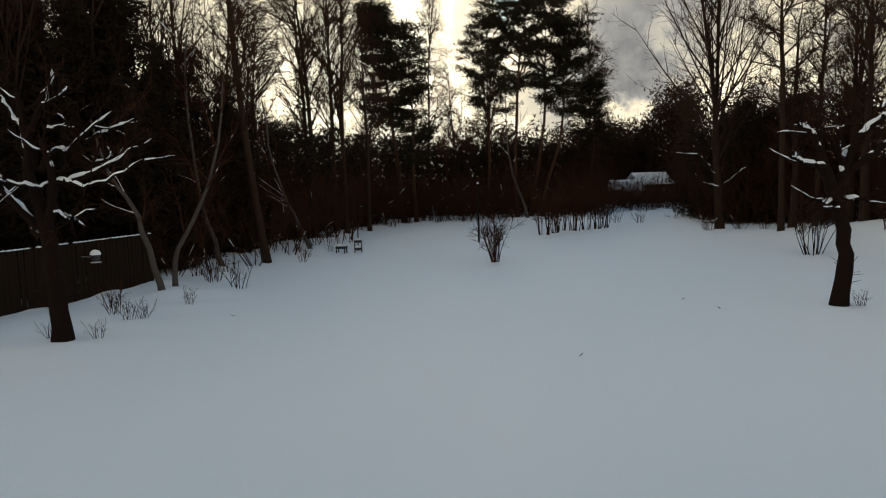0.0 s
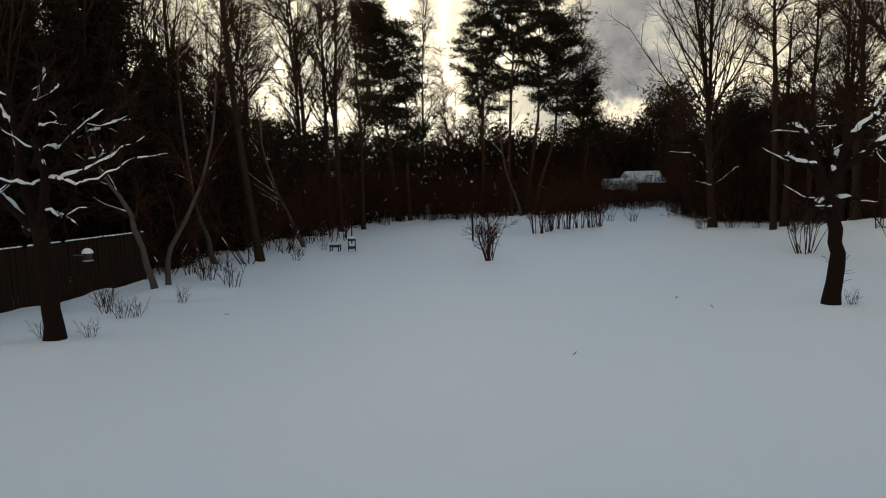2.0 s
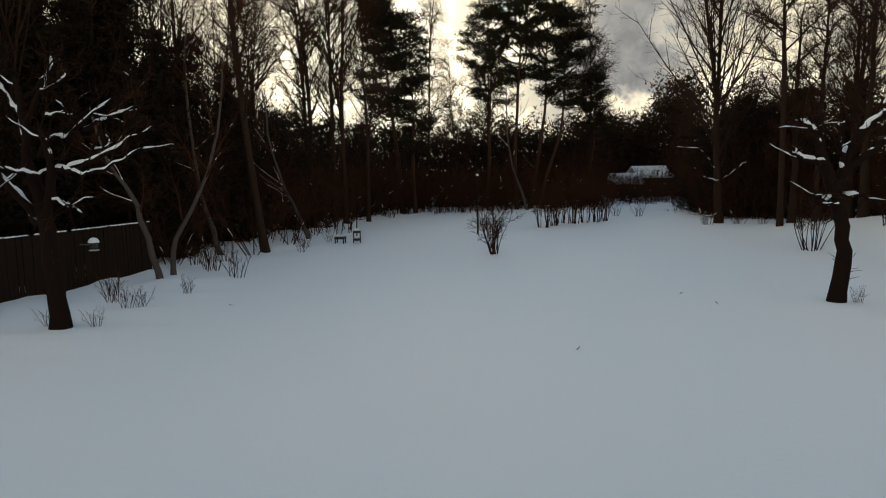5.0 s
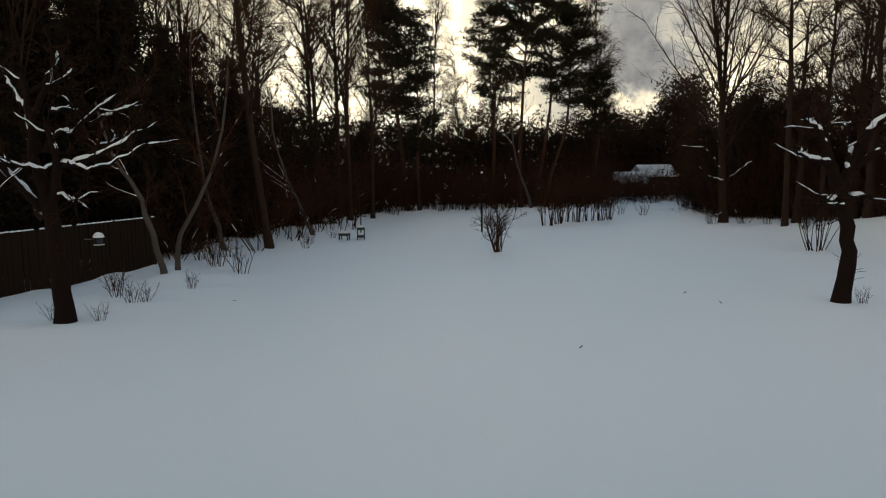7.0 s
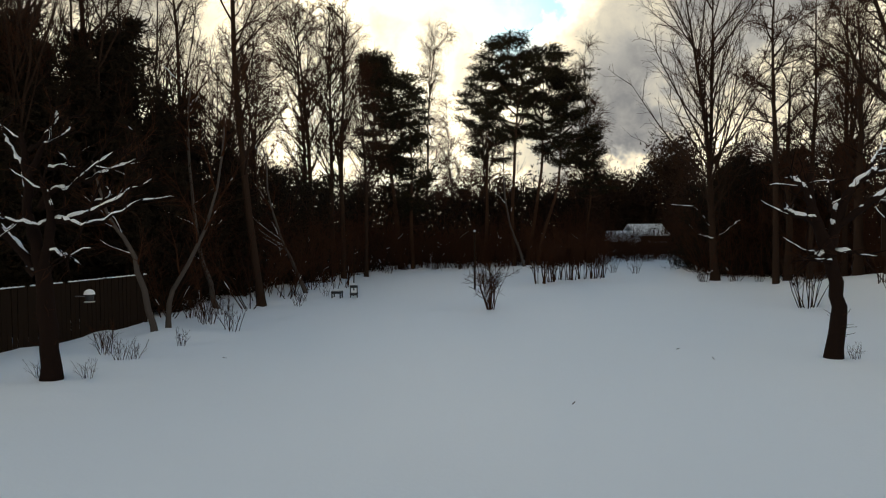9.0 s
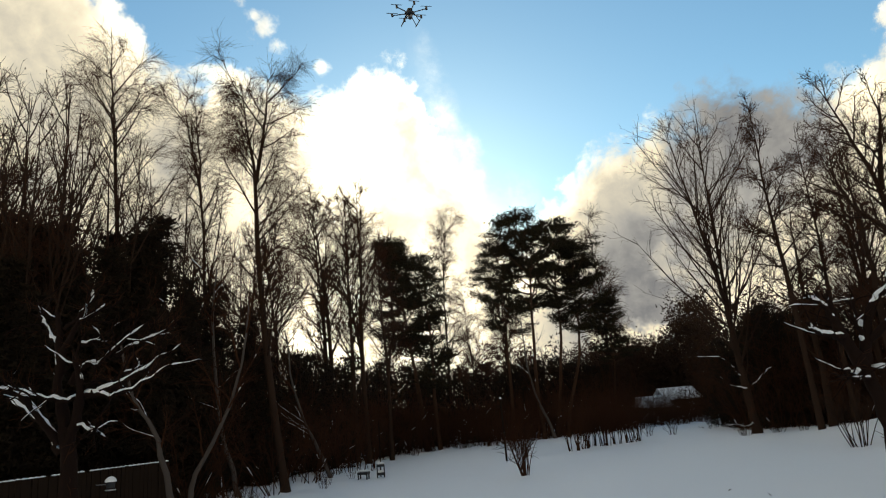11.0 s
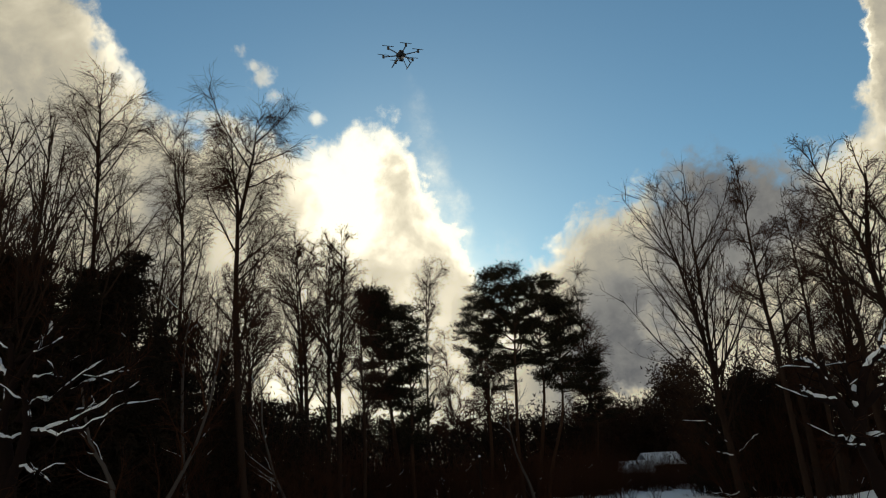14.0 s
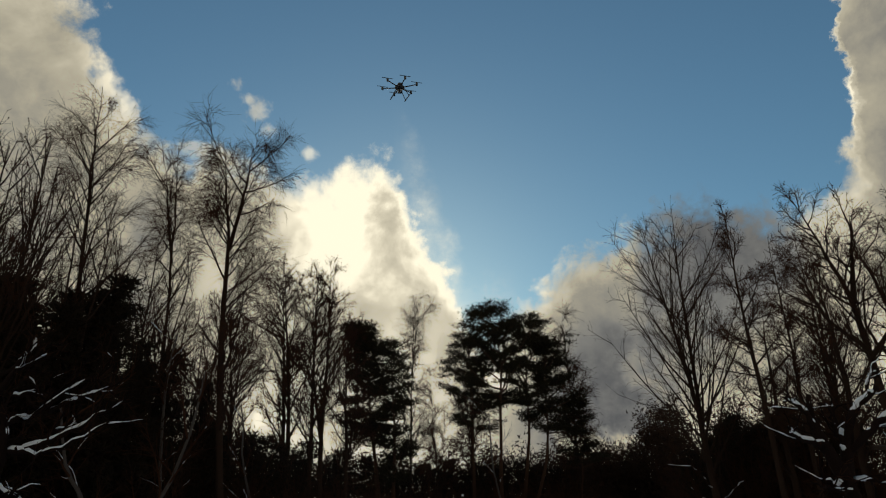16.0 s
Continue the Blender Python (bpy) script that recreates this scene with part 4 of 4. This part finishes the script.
# ---- undergrowth ----
brush = thicket(81, 22, 4.8, 1.5, "bush", 2, 0.02, 0.32, None, 0.0, 4, 0.15, 0.011)
tagged(put(brush, -6.2, 35.0), "tangled leafless brush on snowy ground", "bush", "brush at the edge of the wood")
brush2 = thicket(82, 22, 3.4, 1.3, "bush", 2, 0.018, 0.4, None, 0.08, 4, 0.15, 0.011)
tagged(put(brush2, -8.0, 30.2), "tangled leafless brush with a little snow", "bush", "brush at the edge of the wood")
for i in range(92):
    u = i / 91
    # along the left edge, across the far end, and down the right side
    if u < 0.36:
        v = u / 0.36
        x, y = -11.5 + 7.5 * v + rng.normal(0, 0.9), 23 + 25 * v + rng.uniform(0.5, 3)
        x -= 2.5 if v < 0.4 else 1.6
    elif u < 0.66:
        v = (u - 0.36) / 0.3
        x, y = -4.0 + 18 * v, 47.2 + 7 * v + rng.uniform(0, 2.5)
    else:
        v = (u - 0.66) / 0.34
        x, y = 18 + 5 * v + rng.uniform(-0.6, 2.5), 53 - 24 * v + rng.normal(0, 1)
    if 0.235 < x / y < 0.335 and y > 42:      # a gap through which the neighbour's roof shows
        y, k = y + 6, 0.62
    else:
        k = rng.uniform(0.8, 1.25)
    again(brush if i % 2 else brush2, x, y, max(0, rise(x, y)), rng.uniform(0, 360), k)

for i in range(26):
    y = rng.uniform(56, 64)
    again(brush2, y * (0.24 + 0.1 * (i + rng.random()) / 26), y, 0, rng.uniform(0, 360), rng.uniform(0.65, 0.95))
# higher brush on the slope behind the alders
for x, y, k in ((17.2, 41.0, 1.35), (18.8, 43.0, 1.5), (20.2, 40.0, 1.4), (21.8, 42.0, 1.55), (23.4, 39.5, 1.5), (25.0, 41.5, 1.6), (26.4, 38.0, 1.5), (23.0, 45.0, 1.6), (19.8, 46.0, 1.5)):
    again(brush, x, y, 0, rng.uniform(0, 360), k)
    again(fir, x + 0.8, y + 1.0, 0, rng.uniform(0, 360), k * 0.88)
# arching stems that carry snow inside the wood's edge
arch = thicket(83, 5, 3.6, 0.25, "bush", 6, 0.02, 0.75, None, 0.2, 4, 0.2, 0.006)
tagged(put(arch, 14.3, 36.2), "arching bare shrub with snow along its stems", "bush", "snowy shrubs at the edge of the wood")
for x, y, s, a in ((16.2, 36.6, 0.9, 60), (-9.4, 22.8, 0.9, 130), (-8.6, 24.0, 1.0, 10), (-8.0, 28.4, 1.1, 200), (-6.9, 29.5, 1.1, 300), (-6.6, 33.0, 1.2, 80), (-5.4, 36.5, 1.2, 170), (-9.9, 23.4, 1.2, 250),
                   (19.5, 34.0, 1.0, 20), (17.2, 34.2, 0.8, 110), (17.0, 30.4, 0.8, 230), (-3.6, 44.5, 1.1, 40), (-7.6, 26.0, 1.3, 90)):
    again(arch, x, y, max(0, rise(x, y)), a, s)

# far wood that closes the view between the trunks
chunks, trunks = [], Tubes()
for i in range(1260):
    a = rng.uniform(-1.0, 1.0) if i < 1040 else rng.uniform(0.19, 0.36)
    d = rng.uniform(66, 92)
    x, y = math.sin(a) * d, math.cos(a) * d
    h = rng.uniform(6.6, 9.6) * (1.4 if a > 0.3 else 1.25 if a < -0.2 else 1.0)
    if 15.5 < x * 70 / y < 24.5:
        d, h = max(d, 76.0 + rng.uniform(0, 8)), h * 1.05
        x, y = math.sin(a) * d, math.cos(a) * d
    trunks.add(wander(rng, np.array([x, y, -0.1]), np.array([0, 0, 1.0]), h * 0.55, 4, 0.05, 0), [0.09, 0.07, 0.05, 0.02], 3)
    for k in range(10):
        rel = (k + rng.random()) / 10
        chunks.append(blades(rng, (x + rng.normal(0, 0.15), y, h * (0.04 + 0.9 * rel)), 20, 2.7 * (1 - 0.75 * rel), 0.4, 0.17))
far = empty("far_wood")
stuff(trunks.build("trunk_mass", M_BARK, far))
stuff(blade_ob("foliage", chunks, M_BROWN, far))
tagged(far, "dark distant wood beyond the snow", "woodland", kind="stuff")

# ---- bushes on the lawn ----
tagged(put(thicket(91, 22, 1.95, 0.14, "currant_bush", 7, 0.022, 0.26, M_TWIG, 0.0, 3, 0.4, 0.008), 1.79, 25.3, 0.0), "bare currant bush standing alone in the snow", "bush")
hedge_a = thicket(92, 13, 2.9, 0.35, "currant_bush", 9, 0.027, 0.2, M_TWIG, 0.0, 4, 0.4, 0.009)
tagged(put(hedge_a, 5.2, 36.2), "bare upright shrub stems in the snow", "bush", "row of shrubs at the end of the lawn")
for x, y, s, a in ((5.9, 37.2, 0.95, 50), (7.3, 38.5, 1.0, 100), (8.2, 39.2, 0.85, 170), (9.0, 39.4, 0.9, 220), (9.6, 40.4, 0.8, 300), (6.6, 39.0, 0.9, 20)):
    again(hedge_a, x, y, 0, a, s)
tagged(put(thicket(93, 16, 2.3, 0.28, "hazel_bush", 5, 0.024, 0.3, M_BARK, 0.0, 3, 0.4, 0.007), 13.65, 24.9, rise(13.65, 24.9)), "bare hazel stems at the foot of the bank", "bush", "bushes at the bank")
tagged(put(thicket(94, 7, 1.7, 0.15, "hazel_bush", 4, 0.018, 0.2, M_TWIG, 0.0, 2, 0.4, 0.006), 16.8, 25.4, rise(16.8, 25.4)), "few bare stems in the snow", "bush", "bushes at the bank")
twiggy = thicket(95, 10, 1.15, 0.2, "dry_stalks", 3, 0.015, 0.3, M_TWIG, 0.0, 2, 0.3, 0.005)
tagged(put(twiggy, -6.5, 20.3), "dry stalks sticking out of the snow", "stalks", "dry stalks along the fence")
for x, y, s, a in ((-7.6, 21.4, 0.9, 40), (-7.9, 21.9, 0.8, 90), (-7.3, 15.6, 0.5, 200), (-7.8, 15.9, 0.6, 10), (-8.4, 16.4, 0.7, 140), (-7.5, 13.9, 0.45, 60), (-8.5, 13.9, 0.45, 60), (-6.9, 17.4, 0.5, 320),
                   (-8.9, 17.4, 0.8, 80), (-6.0, 28.0, 0.6, 0), (-5.4, 30.4, 0.5, 30), (-5.8, 26.4, 0.6, 200), (9.55, 15.3, 0.42, 40), (11.2, 44.0, 0.8, 0), (12.4, 43.0, 0.9, 0),
                   (14.2, 36.6, 0.7, 60), (15.8, 36.4, 0.7, 60), (16.8, 35.4, 0.8, 160), (-8.6, 22.6, 0.9, 10), (-7.9, 23.8, 0.8, 70)):
    again(twiggy, x, y, max(0, rise(x, y)), a, s)

# ---- fence ----
fence = empty("fence", (0, 0, 0))
f0, f1, fh = Vector((-12.6, 11.6)), Vector((-9.75, 21.8)), 1.68
run = (f1 - f0)
count = int(run.length / 0.155)
ang = math.atan2(run.y, run.x)
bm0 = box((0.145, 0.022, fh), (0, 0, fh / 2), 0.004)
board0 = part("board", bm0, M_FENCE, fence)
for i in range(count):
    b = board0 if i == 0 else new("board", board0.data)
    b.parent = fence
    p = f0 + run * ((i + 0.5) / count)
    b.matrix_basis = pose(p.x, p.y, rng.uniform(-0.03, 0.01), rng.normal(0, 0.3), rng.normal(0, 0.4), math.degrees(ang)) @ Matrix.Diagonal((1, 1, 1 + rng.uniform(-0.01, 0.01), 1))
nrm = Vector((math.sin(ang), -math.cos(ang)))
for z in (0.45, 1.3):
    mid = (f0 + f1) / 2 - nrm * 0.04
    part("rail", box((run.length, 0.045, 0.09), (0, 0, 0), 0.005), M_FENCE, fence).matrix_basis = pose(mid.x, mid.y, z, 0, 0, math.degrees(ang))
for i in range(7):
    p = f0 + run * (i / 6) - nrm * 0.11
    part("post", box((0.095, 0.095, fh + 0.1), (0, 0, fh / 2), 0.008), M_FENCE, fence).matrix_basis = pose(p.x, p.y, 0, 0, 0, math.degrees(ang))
cap = Tubes()
for i in range(60):
    if rng.random() < 0.85:
        a, b = f0 + run * (i / 60), f0 + run * ((i + 1) / 60)
        cap.add([np.array([a.x, a.y, fh + 0.005]), np.array([(a.x + b.x) / 2, (a.y + b.y) / 2, fh + 0.012]), np.array([b.x, b.y, fh + 0.005])], [0.014, rng.uniform(0.018, 0.03), 0.014], 6)
stuff(cap.build("snow_cap", M_SNOW, fence, "thin line of snow on the fence top"))
tagged(fence, "dark weathered board fence topped with snow", "fence")

# bird feeder hung on the fence
feeder = empty("bird_feeder", (-9.85, 18.45, 1.2))
part("body", rod((0, 0, 0), (0, 0, 0.16), 0.1, 0.12, 14), M_BLACK, feeder)
part("perch", rod((0, 0, -0.06), (0, 0, -0.04), 0.14, 0.14, 14), M_PALE, feeder, "pale tray rim")
part("hanger", rod((-0.1, 0.02, 0.1), (-0.45, 0.1, 0.1), 0.012, 0.012, 6), M_METAL, feeder)
bm = bmesh.new()
bmesh.ops.create_uvsphere(bm, u_segments=16, v_segments=10, radius=0.15, matrix=Matrix.Translation((0, 0, 0.16)) @ Matrix.Diagonal((1, 1, 0.95, 1)))
bmesh.ops.bisect_plane(bm, geom=bm.verts[:] + bm.edges[:] + bm.faces[:], plane_co=(0, 0, 0.16), plane_no=(0, 0, -1), clear_outer=True)
part("snow_cap", bm, M_SNOW, feeder, "round cap of snow", True)
tagged(feeder, "small dark bird feeder with a round snow cap", "feeder")

# ---- low garden stools under the snow, and the stake beside them ----
def stool(label, seats):
    root = empty("garden_stool")
    for z, w in seats:
        part("shelf", box((w, 0.34, 0.11), (0, 0, z), 0.012), M_BLACK, root)
        part("snow", box((w * 0.92, 0.3, 0.09), (0, 0, z + 0.1), 0.035), M_SNOW, root, "snow lying on the board")
    top = seats[-1][0]
    for sx in (-1, 1):
        for sy in (-1, 1):
            part("leg", box((0.05, 0.05, top), (sx * seats[0][1] * 0.42, sy * 0.13, top / 2), 0.006), M_BLACK, root)
    return tagged(root, label, "stool")


put(stool("dark two-tier stand half buried in snow", ((0.16, 0.36), (0.5, 0.34))), -4.05, 29.9, 0.0, 8)
low = stool("low dark bench sunk in the snow", ((0.28, 0.46),))
put(low, -4.8, 29.9, -0.04, -12)
stake = empty("garden_stake", (-4.15, 30.6, 0))
part("pole", rod((0, 0, -0.2), (0.05, 0, 2.3), 0.03, 0.022, 8), M_FENCE, stake)
tagged(stake, "thin wooden stake standing in the snow", "stake")
lamp = empty("garden_post", (1.55, 33.0, 0))
part("pole", rod((0, 0, -0.2), (0, 0, 2.9), 0.05, 0.045, 10), M_FENCE, lamp)
part("snow_cap", rod((0, 0, 2.9), (0, 0, 2.98), 0.065, 0.03, 10), M_SNOW, lamp, "cap of snow")
tagged(lamp, "grey wooden post with a cap of snow", "post")


# ---- neighbours' houses, far behind the trees ----
def cottage(length, depth, wall_h, roof_h, label):
    root = empty("house")
    wall = part("wall", box((length, depth, wall_h), (0, 0, wall_h / 2), 0), M_TIMBER, root)
    bm = bmesh.new()
    o, l2, d2 = 0.35, length / 2 + 0.3, depth / 2 + 0.35
    for z in (0, 0.16):
        for x in (-l2, l2):
            for y, h in ((-d2, 0), (0, roof_h), (d2, 0)):
                bm.verts.new((x, y, wall_h - 0.1 + h + z))
    bm.verts.ensure_lookup_table()
    v = bm.verts
    for f in ((6, 9, 10, 7), (7, 10, 11, 8), (0, 1, 4, 3), (1, 2, 5, 4), (0, 3, 9, 6), (2, 8, 11, 5), (0, 6, 7, 1), (1, 7, 8, 2), (3, 4, 10, 9), (4, 5, 11, 10)):
        bm.faces.new([v[i] for i in f])
    part("roof", bm, M_SNOW, root, "roof white with snow")
    door = part("door", box((0.9, 0.06, min(1.9, wall_h - 0.1)), (length * 0.2, -depth / 2 - 0.03, min(1.9, wall_h - 0.1) / 2), 0.01), M_TIMBER, root)
    return tagged(root, label, "house", "houses beyond the wood")


put(cottage(2.5, 3.0, 1.5, 1.0, "low outbuilding with a snow-covered roof behind brush"), 18.4, 69, 0, -4)
put(cottage(3.2, 3.2, 2.1, 1.1, "outbuilding with a snow-covered roof behind trees"), 21.4, 71, 0, 8)

# ---- dark shed on the bank ----
shed = empty("shed")
part("wall", box((0.14, 3.6, 2.3), (2.4, 0.4, 1.15), 0.01), M_TIMBER, shed)
part("back_wall", box((4.6, 0.14, 2.3), (0.1, 2.2, 1.15), 0.01), M_TIMBER, shed)
part("post", box((0.16, 0.16, 2.3), (-0.9, -1.35, 1.15), 0.01), M_METAL, shed, "grey painted post")
part("post", box((0.16, 0.16, 2.3), (1.9, -1.35, 1.15), 0.01), M_METAL, shed, "grey painted post")
part("roof", box((5.6, 4.6, 0.16), (0.1, 0.4, 2.4), 0.02, Matrix.Rotation(radians(5), 4, "X")), M_TIMBER, shed)
part("roof_snow", box((1.6, 1.9, 0.1), (-1.2, 0.4, 2.53), 0.04, Matrix.Rotation(radians(5), 4, "X")), M_SNOW, shed, "patch of snow on the roof")
win = part("window", box((0.9, 0.06, 0.7), (-0.3, 2.1, 1.4), 0.01), M_METAL, shed, "small grey-framed window")
part("pane", box((0.74, 0.03, 0.54), (-0.3, 2.06, 1.4), 0), M_GLASS, win)
put(shed, 20.4, 26.2, 1.7, -20)
tagged(shed, "dark open-fronted timber shed with grey posts", "shed")


# ---- drone in the sky ----
drone = empty("drone")
bm = bmesh.new()
bmesh.ops.create_uvsphere(bm, u_segments=14, v_segments=8, radius=0.13, matrix=Matrix.Diagonal((1, 1, 0.5, 1)))
part("body", bm, M_BLACK, drone, smooth=True)
part("battery", box((0.12, 0.2, 0.06), (0, 0, 0.07), 0.01), M_BLACK, drone)
for k in range(6):
    a = radians(30 + 60 * k)
    tip = (math.cos(a) * 0.46, math.sin(a) * 0.46, 0.03)
    part("arm", rod((math.cos(a) * 0.08, math.sin(a) * 0.08, 0.0), tip, 0.016, 0.013, 8), M_BLACK, drone)
    motor = part("motor", rod((tip[0], tip[1], 0.0), (tip[0], tip[1], 0.08), 0.03, 0.028, 10), M_BLACK, drone)
    part("propeller", box((0.3, 0.026, 0.006), (tip[0], tip[1], 0.092), 0.002, None), M_BLACK, motor)
for s in (-1, 1):
    for y in (-0.1, 0.1):
        part("strut", rod((s * 0.08, y, -0.03), (s * 0.2, y * 1.4, -0.27), 0.011, 0.01, 8), M_BLACK, drone)
    part("skid", rod((s * 0.2, -0.2, -0.27), (s * 0.2, 0.2, -0.27), 0.013, 0.013, 8), M_BLACK, drone)
part("camera_mount", box((0.1, 0.1, 0.08), (0, -0.03, -0.13), 0.012), M_BLACK, drone)
part("lens", rod((0, -0.08, -0.13), (0, -0.13, -0.13), 0.03, 0.03, 12), M_METAL, drone)
drone.matrix_basis = pose(-0.62, 15.1, 12.5, 6, -4, 20)
tagged(drone, "black six-rotor drone hovering in the sky", "drone")


# ---- bits of twig dropped on the snow ----
for x, y, a in ((5.9, 16.6, 20), (6.3, 15.4, 100), (2.3, 11.6, 60), (-5.3, 16.0, 10)):
    q = np.random.default_rng(int(a))
    bit = Tubes()
    bit.add(wander(q, np.array([-0.05, 0, 0.012]), np.array([1.0, 0, 0]), 0.11, 4, 0.2, 0), [0.008, 0.01, 0.008, 0.005], 5)
    root = empty("fallen_twig")
    bit.build("stick", M_TWIG, root)
    tagged(put(root, x, y, rise(x, y), a), "small dark twig lying on the snow", "twig", "twigs dropped on the snow")
